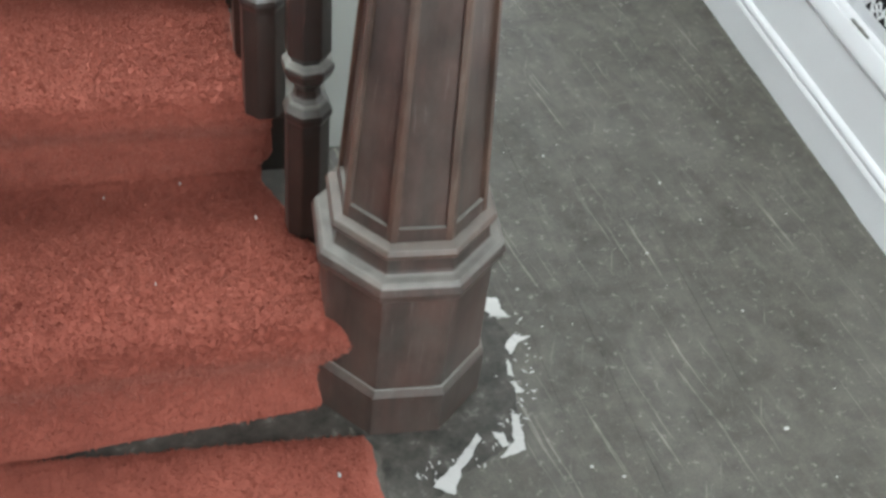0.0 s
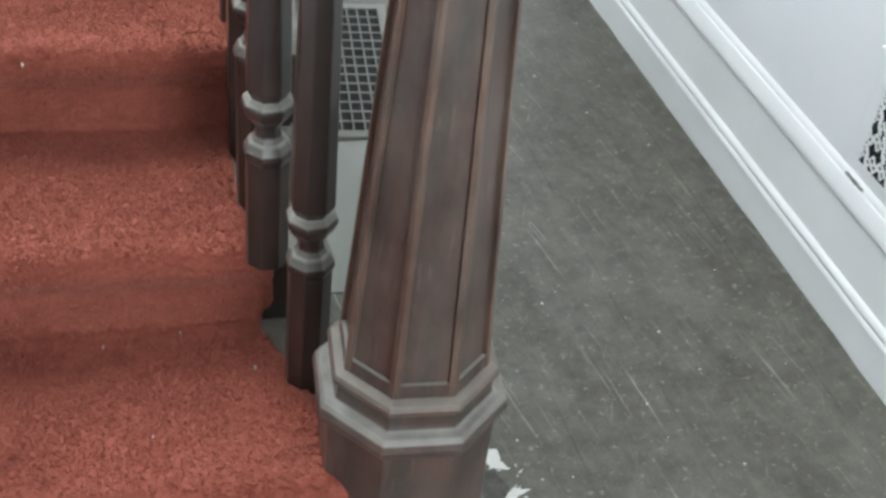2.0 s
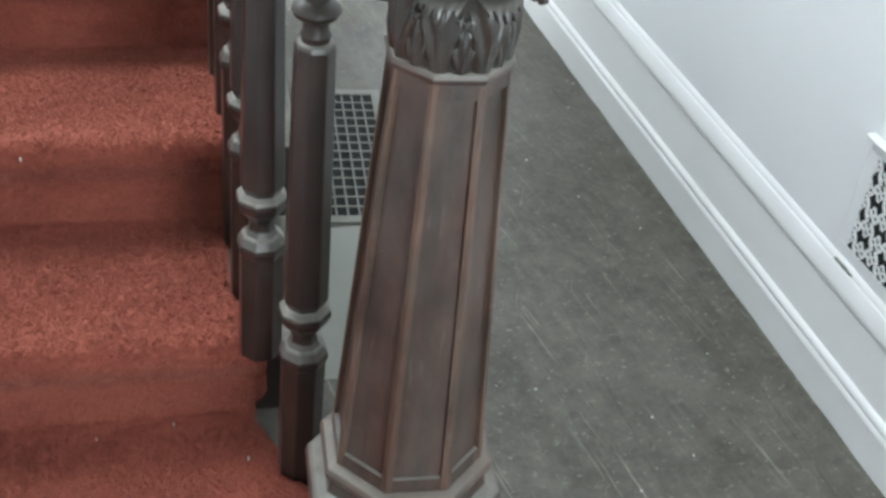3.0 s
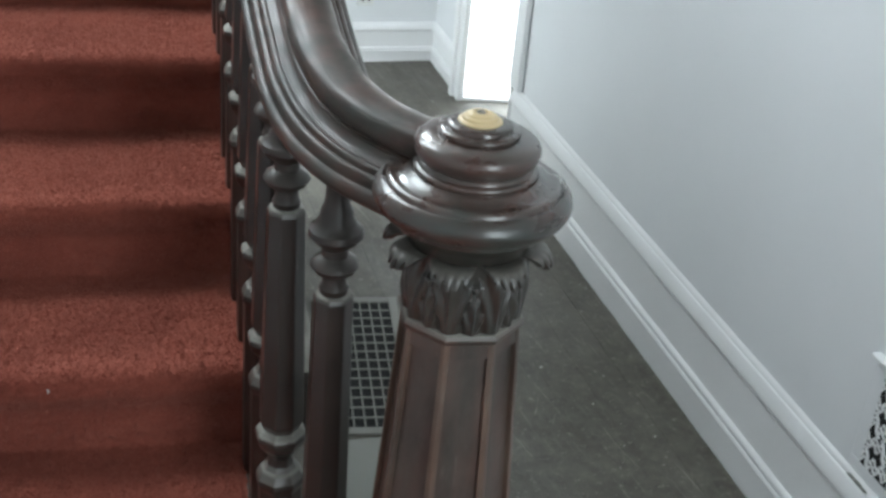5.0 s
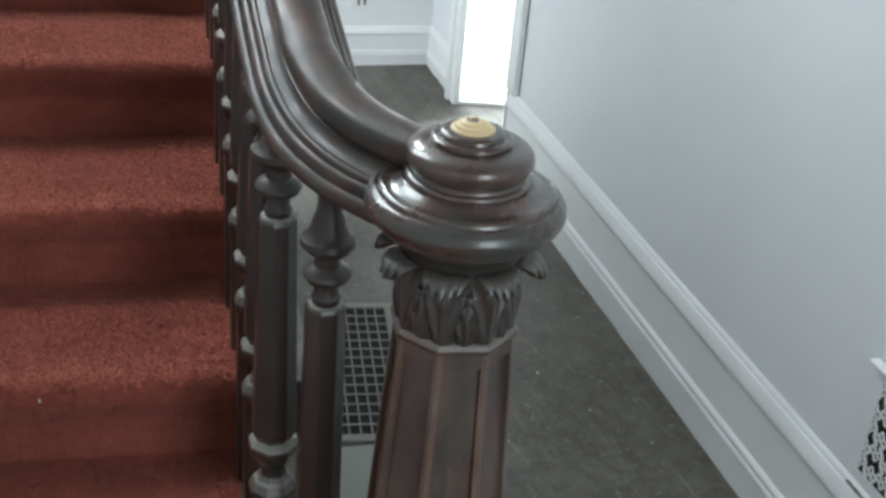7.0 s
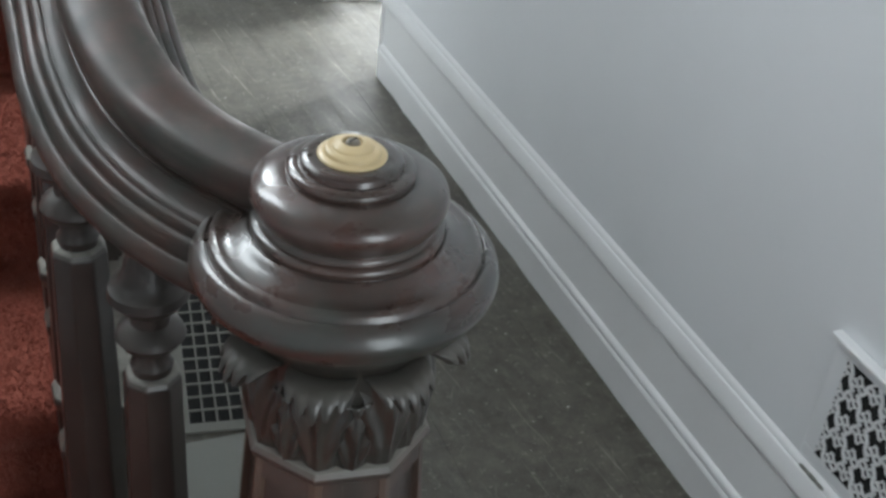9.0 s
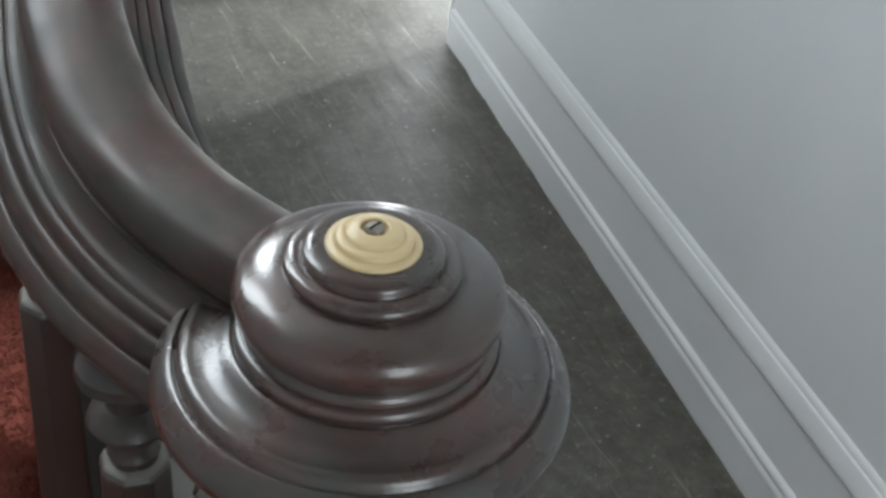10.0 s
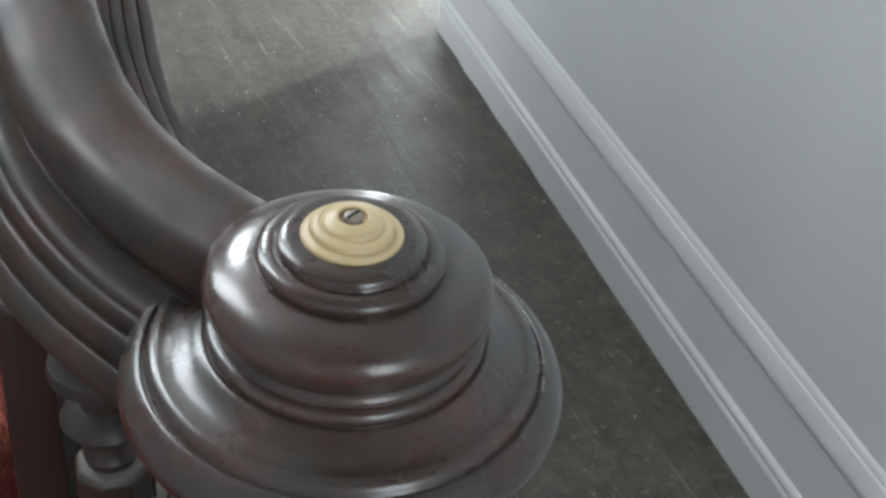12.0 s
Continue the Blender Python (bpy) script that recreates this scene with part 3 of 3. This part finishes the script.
def cross_rail(k, z0, z1):
    """A flat rail across the k-th face, at the foot or the head of its panel."""
    b = PHI + k * math.pi / 4
    nrm, tan = Vector((math.cos(b), math.sin(b), 0)), Vector((-math.sin(b), math.cos(b), 0))
    rings = []
    for z in (z0, z1):
        r = shaft_r(z) - 0.0006
        w = r * T8 * 0.81
        rings.append([nrm * (r - d) + tan * s * w + Vector((0, 0, z)) for s, d in ((-1, 0), (1, 0), (1, 0.008), (-1, 0.008))])
    return loft(bmesh.new(), rings)


for k in range(8):
    part("corner_strip", stile(k), M_stile, newel, "worn reddish corner strip")
    part("panel_rail", cross_rail(k, SH0, SH0 + 0.026), M_newel, newel)
    part("panel_rail", cross_rail(k, SH1 - 0.022, SH1), M_newel, newel)
part("neck_moulding", octagon([(0.062, 0.995), (0.0685, 0.999), (0.0705, 1.005), (0.0675, 1.010), (0.060, 1.012)], 0.0008, 1), M_newel, newel)
part("capital_bell", turned(rounded([(0.060, 1.008), (0.0635, 1.014), (0.0660, 1.035), (0.0660, 1.06), (0.0660, 1.085), (0.0690, 1.105), (0.0760, 1.118), (0.084, 1.126)]), 48), M_carved, newel, smooth=True)


def leaf(angle, z0, z1, half, r_base, reach, droop, lobes, thick=0.0065):
    """An acanthus leaf: a ribbed blade that clings to the bell, its broad lobed tip bent out and hanging over."""
    nu, nv = 32, 30
    grid = []
    for j in range(nv + 1):
        v = j / nv
        row = []
        for i in range(nu + 1):
            u = 2 * i / nu - 1
            lobe = abs(math.cos((lobes / 2) * math.pi * u))
            cut = 1.0 - 0.32 * (1 - lobe) ** 1.3 - 0.30 * u * u
            if v < 0.62:
                k = v / 0.62
                z, r = z0 + (z1 - z0) * k, r_base + 0.004 * math.sin(math.pi * k)
                wide = half * (0.90 + 0.06 * k) * (1 - 0.14 * abs(math.sin(3.5 * math.pi * k)) * abs(u))
                rib = 0.0025 * math.cos(math.pi * (abs(u) * 2.6 - 3.0 * k - 0.4)) * min(1.0, 0.2 + 1.4 * abs(u)) + 0.0030 * math.exp(-(u / 0.12) ** 2) - 0.0040 * u * u
            else:
                k = (v - 0.62) / 0.38 * cut
                a, c = (1 - k) ** 2, 2 * k * (1 - k)
                z = a * z1 + c * (z1 + 0.010) + k * k * (z1 - droop)
                r = r_base + c * reach * 0.95 + k * k * reach
                wide = half * (0.95 - 0.27 * k)
                rib = (0.0022 * (lobe - 0.5) * min(1.0, 0.3 + k) - 0.008 * u * u) * (0.4 + 0.6 * k) + 0.0016 * math.exp(-(u / 0.1) ** 2) * (1 - k)
            row.append((r + rib, angle + u * wide / (r_base + 0.3 * (r - r_base)), z))
        grid.append(row)
    bm = bmesh.new()
    fr = [[bm.verts.new((r * math.cos(a), r * math.sin(a), z)) for r, a, z in row] for row in grid]
    bk = [[bm.verts.new(((r - thick) * math.cos(a), (r - thick) * math.sin(a), z - 0.35 * thick)) for r, a, z in row] for row in grid]
    for j in range(nv):
        for i in range(nu):
            bm.faces.new((fr[j][i], fr[j][i + 1], fr[j + 1][i + 1], fr[j + 1][i]))
            bm.faces.new((bk[j][i], bk[j + 1][i], bk[j + 1][i + 1], bk[j][i + 1]))
    edge = [(j, 0) for j in range(nv + 1)] + [(nv, i) for i in range(1, nu + 1)] + [(j, nu) for j in range(nv - 1, -1, -1)] + [(0, i) for i in range(nu - 1, 0, -1)]
    for (a, b), (c, d) in zip(edge, edge[1:] + edge[:1]):
        bm.faces.new((fr[a][b], fr[c][d], bk[c][d], bk[a][b]))
    bmesh.ops.recalc_face_normals(bm, faces=bm.faces)
    return bm


for k in range(8):
    part("acanthus_leaf", leaf(PHI + (k + 0.5) * math.pi / 4, 1.011, 1.099, 0.0275, 0.0672, 0.031, 0.018, 5), M_carved, newel, smooth=True)
for k in range(8):
    part("acanthus_leaf", leaf(PHI + k * math.pi / 4, 1.011, 1.070, 0.0200, 0.0660, 0.006, 0.004, 3, 0.004), M_carved, newel, smooth=True)

CAP = [(0.060, 1.120), (0.080, 1.122), (0.0885, 1.1255), (0.0915, 1.1295), (0.0922, 1.1335), (0.0935, 1.1355), (0.0990, 1.1372), (0.1055, 1.1415), (0.1098, 1.1485), (0.1112, 1.1555), (0.1092, 1.1625), (0.1050, 1.1680),
       (0.1018, 1.1703), (0.0998, 1.1708), (0.0985, 1.1698), (0.0975, 1.1712), (0.0960, 1.1745), (0.0925, 1.1764), (0.0890, 1.1765), (0.0840, 1.1772), (0.0780, 1.1795), (0.0735, 1.1822), (0.0702, 1.1838),
       (0.0684, 1.1832), (0.0682, 1.1845), (0.0690, 1.1870), (0.0680, 1.1900), (0.0655, 1.1915), (0.0642, 1.1918), (0.0638, 1.1940), (0.0620, 1.1965), (0.0590, 1.1985)]
part("lower_disc", turned(rounded(CAP), 112), M_cap, newel, "polished turned mahogany disc", smooth=True)
UP = [(0.0560, 1.1945), (0.0610, 1.1965), (0.0655, 1.2005), (0.0685, 1.2065), (0.0697, 1.2120), (0.0686, 1.2175), (0.0650, 1.2218), (0.0590, 1.2248), (0.0520, 1.2266), (0.0450, 1.2275), (0.030, 1.2278)]
part("upper_disc", turned(rounded(UP), 112), M_cap, newel, "polished turned mahogany disc", smooth=True)
RING = [(0.0442, 1.2270), (0.0450, 1.2295), (0.0446, 1.2325), (0.0415, 1.2347), (0.0372, 1.2352), (0.0362, 1.2350), (0.0357, 1.2368), (0.0348, 1.2392), (0.0318, 1.2407), (0.0275, 1.2411), (0.010, 1.2411)]
part("button_ring", turned(rounded(RING), 96), M_cap, newel, "dark polished stepped ring", smooth=True)
IVORY = [(0.0238, 1.2400), (0.0242, 1.2413), (0.0236, 1.2427), (0.0212, 1.2437), (0.0202, 1.2438), (0.0199, 1.2436), (0.0196, 1.2444), (0.0194, 1.2458), (0.0184, 1.2469), (0.0162, 1.2475), (0.0149, 1.2474), (0.0146, 1.2480), (0.0139, 1.2492),
         (0.0120, 1.2503), (0.0090, 1.2512), (0.0076, 1.2514), (0.0068, 1.2508), (0.0064, 1.2486), (0.001, 1.2484)]
button = part("ivory_button", turned(rounded(IVORY), 96), M_ivory, newel, "yellowed ivory button with turned rings", smooth=True)
screw = part("screw", turned([(0.0048, 1.2483), (0.0050, 1.2508), (0.0040, 1.2520), (0.0010, 1.2525)], 24), M_steel, button, "small steel screw head", smooth=True)
bm = box_bm(-0.0040, 0.0040, -0.0006, 0.0006, 1.2518, 1.2527)
bmesh.ops.rotate(bm, verts=bm.verts, cent=(0, 0, 0), matrix=Matrix.Rotation(0.6, 3, "Z"))
part("screw_slot", bm, M_dark, button, "dark slot of the screw")

# ---------------------------------------------------------------- skirting and casings
SKIRT = [(0.0, 0.0), (0.018, 0.0), (0.018, 0.076), (0.022, 0.079), (0.0232, 0.086), (0.0205, 0.092), (0.0180, 0.095), (0.0205, 0.099), (0.0205, 0.106), (0.017, 0.113), (0.012, 0.117), (0.012, 0.238), (0.018, 0.242), (0.0205, 0.249),
         (0.0200, 0.259), (0.0165, 0.272), (0.0135, 0.283), (0.0120, 0.287), (0.0090, 0.2885), (0.0088, 0.293), (0.006, 0.299), (0.002, 0.304), (0.0, 0.305)]


def skirting(name, a, b, inward, scale=1.0, label="white moulded wooden skirting board, chipped along its foot"):
    a, b, n = Vector(a), Vector(b), Vector(inward)
    steps = max(2, int((b - a).length / 0.05))
    rings = []
    for i in range(steps + 1):
        p = a.lerp(b, i / steps)
        rings.append([p + n * (d * (1.0 + (0.25 * noise.noise(p * 9) if z < 0.01 else 0)) - 0.002) + Vector((0, 0, z * scale)) for d, z in SKIRT])
    bm = loft(bmesh.new(), rings)
    bmesh.ops.recalc_face_normals(bm, faces=bm.faces)
    return tagged(part(name, bm, M_trim, smooth=True), label, "skirting", kind="structure")


skirting("baseboard_right", (WALL_X, FRONT_Y, 0), (WALL_X, CORNER_Y, 0), (-1, 0, 0))
skirting("baseboard_back", (-1.1, BACK_Y, 0), (WALL_X + 0.02, BACK_Y, 0), (0, -1, 0), 0.56)
skirting("baseboard_right_far", (WALL_X + 0.02, 3.255, 0), (WALL_X + 0.02, BACK_Y, 0), (-1, 0, 0), 0.56)
bm = bmesh.new()
for x0, x1 in ((0.972, 0.992), (0.978, 1.13)):
    box(bm, x0, x1, CORNER_Y - 0.085 if x1 < 1.0 else CORNER_Y - 0.01, CORNER_Y + 0.004, 0.305 if x1 < 1.0 else 0.0, 2.2, bevel=0.004)
tagged(part("trim_near", bm, M_trim), "white painted door casing", "casing", kind="structure")
bm = bmesh.new()
box(bm, 0.985, 1.006, 3.150, 3.255, 0.0, 2.2, bevel=0.005)
box(bm, 0.972, 0.990, 3.205, 3.240, 0.0, 2.2, bevel=0.005)
box(bm, 1.005, 1.016, 3.165, 3.255, 0.0, 2.2)
tagged(part("trim_far", bm, M_trim), "white painted door casing", "casing", kind="structure")
bm = bmesh.new()
ent_box(bm, 0.034, 0.044, 0.028, 0.046, 0.02, 2.14)
ent_box(bm, -0.02, 0.78, 0.0, 0.05, 0.0, 0.012)
tagged(part("door_1", bm, M_trim), "white frame and sill of the bright glazed side door", "door", kind="structure")
# ---------------------------------------------------------------- floor register
def bars(bm, at, a, b, half, z0, z1, along):
    if along == "y":
        box(bm, at - half, at + half, a, b, z0, z1)
    else:
        box(bm, a, b, at - half, at + half, z0, z1)


register = empty("floor_register", (0.0925, 1.0995, 0.0))
register.rotation_euler = (0, 0, radians(-7.4))
RW, RL = 0.19, 0.575
bm = bmesh.new()
for x0, x1, y0, y1 in ((-0.024, 0.0, -0.026, RL + 0.026), (RW, RW + 0.024, -0.026, RL + 0.026), (0.0, RW, -0.026, 0.0), (0.0, RW, RL, RL + 0.026)):
    box(bm, x0, x1, y0, y1, 0.0005, 0.006, bevel=0.0015)
part("frame", bm, M_register, register)
# flat black sheet under the bars in place of the shaded depth
part("duct_shade", box_bm(0.0, RW, 0.0, RL, 0.0002, 0.0012), M_dark, register, "thin black sheet for the shade below the bars")
for i in range(1, 7):
    bm = bmesh.new()
    bars(bm, RW * i / 7, 0.0, RL, 0.0020, 0.0035, 0.0066, "y")
    part("bar", bm, M_register, register)
for i in range(1, 14):
    bm = bmesh.new()
    bars(bm, RL * i / 14, 0.0, RW, 0.0028, 0.0016, 0.0036, "x")
    part("cross_bar", bm, M_register, register)
tagged(register, "grey iron grid of a floor heating register", "floor register")
# a thin sheet of paler grey, laid on the near side of the register
board = tagged(part("floor_patch", box_bm(-0.05, 0.24, 0.55, 1.05, 0.0004, 0.0028, bevel=0.001), M_patch), "pale grey mottled sheet lying on the floor", "floor board")
# ---------------------------------------------------------------- wall vent
vent = empty("wall_vent", (WALL_X, 0.172, 0.433))
VW, VH = 0.236, 0.100
bm = bmesh.new()
for y0, y1, z0, z1 in ((-VW - 0.03, VW + 0.03, VH, VH + 0.028), (-VW - 0.03, VW + 0.03, -VH - 0.022, -VH), (-VW - 0.03, -VW, -VH, VH), (VW, VW + 0.03, -VH, VH)):
    box(bm, -0.003, -0.001, y0, y1, z0, z1, bevel=0.002)
part("frame", bm, M_wall, vent)
box_top = box_bm(-0.022, -0.001, -VW - 0.03, VW + 0.034, VH + 0.026, VH + 0.034, bevel=0.003)
part("lip", box_top, M_trim, vent)
# shade of the opening put in as a flat black sheet behind the scrolls
part("duct_shade", box_bm(-0.0025, -0.0012, -VW, VW, -VH, VH), M_dark, vent, "thin black sheet for the shade behind the grille")


def strip(bm, pts, half, depth):
    """A flat cast bar along points of the grille's plane."""
    rings = []
    for i, p in enumerate(pts):
        t = pts[min(i + 1, len(pts) - 1)] - pts[max(i - 1, 0)]
        t = t.normalized() if t.length > 1e-6 else Vector((1, 0))
        n = Vector((-t.y, t.x))
        a, b = p + n * half, p - n * half
        rings.append([(-depth, a.x, a.y), (-depth, b.x, b.y), (-0.002, b.x, b.y), (-0.002, a.x, a.y)])
    loft(bm, rings)



def scroll(cx, cz, flip):
    """One cell of the scrollwork: an S-shaped stem that ends in two hooked curls, with a leaf-shaped eye beside it."""
    bm = bmesh.new()

    def run(pts, half, depth):
        strip(bm, [Vector((cx + 0.82 * flip * x, cz + 0.82 * z)) for x, z in pts], half, depth)

    run([(0.034 * (u - 0.5) + 0.0055 * math.sin(2 * math.pi * u), 0.054 * (u - 0.5)) for u in (k / 11 for k in range(12))], 0.0019, 0.0068)
    for s in (1, -1):
        run([(s * (0.0125 + (0.0105 - 0.0006 * k) * math.cos(2.6 - 0.42 * k)), s * (0.0050 + (0.0105 - 0.0006 * k) * math.sin(2.6 - 0.42 * k))) for k in range(12)], 0.0017, 0.0062)
        run([(s * (-0.004 + 0.024 * u + 0.0060 * math.sin(math.pi * u)), s * (0.006 - 0.022 * u)) for u in (k / 6 for k in range(7))], 0.0015, 0.0058)
    return bm


NX, NZ = 13, 5
for i in range(NX):
    for j in range(NZ):
        part("scroll", scroll(-VW + (i + 0.5) * 2 * VW / NX, -VH + (j + 0.5) * 2 * VH / NZ, -1 if (i + j) % 2 else 1), M_trim, vent)
tagged(vent, "white cast iron scrollwork vent grille in the wall", "wall vent")
# a chipped, blackened spot on the top of the skirting under the vent
bm = bmesh.new()
for y, r, h in ((0.412, 0.016, 0.0032), (0.390, 0.018, 0.0038), (0.370, 0.012, 0.0026)):
    loft(bm, [[(WALL_X - 0.0075 - d, y + r * q * math.cos(k * 1.0472), 0.2935 + h * q * math.sin(k * 1.0472)) for k in range(6)] for d, q in ((-0.003, 1.0), (0.0022, 0.8))])
bmesh.ops.recalc_face_normals(bm, faces=bm.faces)
tagged(part("paint_chip", bm, M_register), "dark chipped patch in the white skirting paint", "paint chip", kind="stuff")
# ---------------------------------------------------------------- outlet on the far wall
outlet = empty("wall_outlet", (0.70, BACK_Y, 0.30))
part("plate", box_bm(-0.036, 0.036, -0.006, -0.001, -0.058, 0.058, bevel=0.003), M_white, outlet)
for x0 in (-0.017, 0.009):
    part("socket", box_bm(x0, x0 + 0.009, -0.009, -0.004, -0.038, 0.038, bevel=0.001), M_dark, outlet, "dark slot")
tagged(outlet, "white wall outlet plate with two dark slots", "outlet")


# ---------------------------------------------------------------- torn covering about the foot of the newel
def sheet(bm, outline, z, thick, crumple, seed):
    """An irregular thin sheet with a ragged, slightly lifted outline."""
    pts = []
    n = len(outline)
    for i in range(n):
        a, b = Vector(outline[i]), Vector(outline[(i + 1) % n])
        k = max(2, int((b - a).length / 0.004))
        for s in range(k):
            p = a.lerp(b, s / k)
            q = Vector((p.x * 90, p.y * 90, seed))
            pts.append(Vector((p.x + 0.0030 * noise.noise(q) + 0.0030 * noise.noise(q * 3), p.y + 0.0030 * noise.noise(q + Vector((9, 4, 2)))))) 
    lift = [z + crumple * max(0.0, noise.noise(Vector((p.x * 40, p.y * 40, seed + 5)))) for p in pts]
    top = [bm.verts.new((p.x, p.y, h + thick)) for p, h in zip(pts, lift)]
    low = [bm.verts.new((p.x, p.y, h)) for p, h in zip(pts, lift)]
    f = bm.faces.new(top)
    for i in range(len(pts)):
        j = (i + 1) % len(pts)
        bm.faces.new((low[i], low[j], top[j], top[i]))
    bmesh.ops.triangulate(bm, faces=[f])
    bmesh.ops.recalc_face_normals(bm, faces=bm.faces)
    return bm


bare = [(-0.115, -0.075), (-0.06, -0.16), (-0.075, -0.27), (0.01, -0.255), (0.055, -0.225), (0.10, -0.205), (0.155, -0.185), (0.175, -0.12), (0.190, -0.05), (0.215, 0.01), (0.195, 0.07), (0.17, 0.12), (0.10, 0.15), (-0.1, 0.1)]
tagged(part("bare_floor", sheet(bmesh.new(), bare, 0.0003, 0.0006, 0.0, 1.0), M_earth), "dark bare floor where the covering is torn away", "bare floor", kind="structure")
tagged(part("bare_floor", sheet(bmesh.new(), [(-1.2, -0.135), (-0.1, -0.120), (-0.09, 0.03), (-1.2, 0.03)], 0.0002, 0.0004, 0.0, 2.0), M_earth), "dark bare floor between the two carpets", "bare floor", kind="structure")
SCRAPS = [
    [(0.189, 0.116), (0.215, 0.114), (0.213, 0.087), (0.221, 0.065), (0.194, 0.075), (0.181, 0.087)],
    [(0.202, 0.017), (0.220, 0.026), (0.245, 0.015), (0.218, 0.009), (0.200, -0.015), (0.194, 0.001)],
    [(0.188, -0.020), (0.193, -0.028), (0.189, -0.061), (0.182, -0.055)],
    [(0.180, -0.069), (0.190, -0.073), (0.195, -0.093), (0.184, -0.092)],
    [(0.163, -0.128), (0.173, -0.134), (0.164, -0.201), (0.118, -0.209), (0.135, -0.195), (0.149, -0.183)],
    [(0.120, -0.158), (0.134, -0.164), (0.141, -0.190), (0.129, -0.190)],
    [(0.002, -0.236), (0.045, -0.205), (0.099, -0.155), (0.101, -0.166), (0.051, -0.222), (0.032, -0.257)],
]
for k, o in enumerate(SCRAPS):
    tagged(part("torn_scrap", sheet(bmesh.new(), o, 0.0012, 0.0008, 0.006, 3.0 + k), M_scrap), "torn white scrap of old floor covering by the newel", "scrap", "torn scraps by the newel")
rnd = random.Random(33)
slivers = bmesh.new()
for k in range(70):
    t = rnd.random()
    a = radians(22 - 120 * t)
    d = 0.228 + rnd.gauss(0, 0.012) - 0.02 * t
    x, y, w, e, c = d * math.cos(a), d * math.sin(a), rnd.uniform(0.0008, 0.0025), rnd.uniform(0.002, 0.008), rnd.uniform(-0.9, 0.9) + a
    u, v = Vector((math.cos(c), math.sin(c), 0)), Vector((-math.sin(c), math.cos(c), 0))
    p = Vector((x, y, 0.0012))
    loft(slivers, [[p + u * e + Vector((0, 0, h)), p + v * w + Vector((0, 0, h)), p - u * e * 0.7 + Vector((0, 0, h)), p - v * w * 0.8 + Vector((0, 0, h))] for h in (0.0, 0.0012)])
tagged(part("paint_slivers", slivers, M_scrap), "fine white slivers of torn floor covering about the newel", "debris", kind="stuff")
lint = bmesh.new()
for x, y, z, r in ((-0.190, 0.205, RISER + 0.010, 0.0045), (-0.300, 0.272, RISER + 0.040, 0.0025), (-0.133, -0.195, 0.016, 0.006), (-0.27, -0.03, 0.10, 0.003), (-0.42, 0.27, RISER + 0.03, 0.002), (-0.50, 0.60, 3 * RISER + 0.008, 0.004), (-0.36, 0.09, RISER + 0.009, 0.0025)):
    loft(lint, [[(x + q * r * 0.5 * math.cos(k * 1.2566), y + q * r * math.sin(k * 1.2566), z + d) for k in range(5)] for q, d in ((0.6, -0.004), (1.0, 0.0), (0.5, 0.003))])
tagged(part("lint", lint, M_scrap), "specks of white lint lying on the red carpet", "lint", kind="stuff")
# chips of plaster and paint lying about
rnd = random.Random(21)
chips = bmesh.new()
places = [(0.683, 1.277, 0.0045), (0.66, 0.23, 0.003), (0.60, -0.25, 0.006), (0.64, 0.0, 0.003), (0.76, 1.1, 0.003), (0.30, -0.28, 0.004)]
places += [(rnd.uniform(0.12, 0.96), rnd.uniform(-0.45, 2.4), rnd.choice((0.0012, 0.0016, 0.0022, 0.003))) for k in range(90)]
places += [(rnd.uniform(0.2, 0.96), rnd.uniform(2.4, 3.4), rnd.choice((0.0015, 0.002, 0.003))) for k in range(22)]
for x, y, r in places:
    n = rnd.randint(4, 6)
    a0, hgt = rnd.uniform(0, 6), r * rnd.uniform(0.3, 0.8)
    st = rnd.uniform(0.5, 1.0)
    loft(chips, [[(x + q * r * math.cos(a0 + k * 6.283 / n), y + q * st * r * math.sin(a0 + k * 6.283 / n), z) for k in range(n)] for q, z in ((1.0, 0.0003), (0.8, hgt))])
tagged(part("plaster_chips", chips, M_scrap), "small pale chips of plaster scattered on the floor", "debris", kind="stuff")
# ---------------------------------------------------------------- boards of the floor
BOARD_MESHES = []
for length in (3.4, 4.2, 5.6):
    bm = box_bm(-0.0530, 0.0530, 0, length, -0.013, 0.0, bevel=0.0003)
    me = bpy.data.meshes.new("floorboard")
    bm.to_mesh(me)
    bm.free()
    me.materials.append(M_floor)
    BOARD_MESHES.append((length, me))
rnd = random.Random(4)
x = LEFT_X - 0.25
while x < 3.2:
    y = FRONT_Y - 0.05 if x < WALL_X + 0.1 else 2.36
    end = 4.3 if x > WALL_X + 0.1 else BACK_Y + 0.05
    first = rnd.uniform(0.3, 1.0)
    while y < end - 0.01:
        length, me = rnd.choice(BOARD_MESHES)
        k = min(first, (end - y) / length)
        first = 1.0
        ob = new("floorboard", me)
        ob.location = (x, y, rnd.uniform(-0.0004, 0.0))
        ob.scale.y = k
        ob.parent = floor
        y += length * k + 0.0004
    x += 0.1063
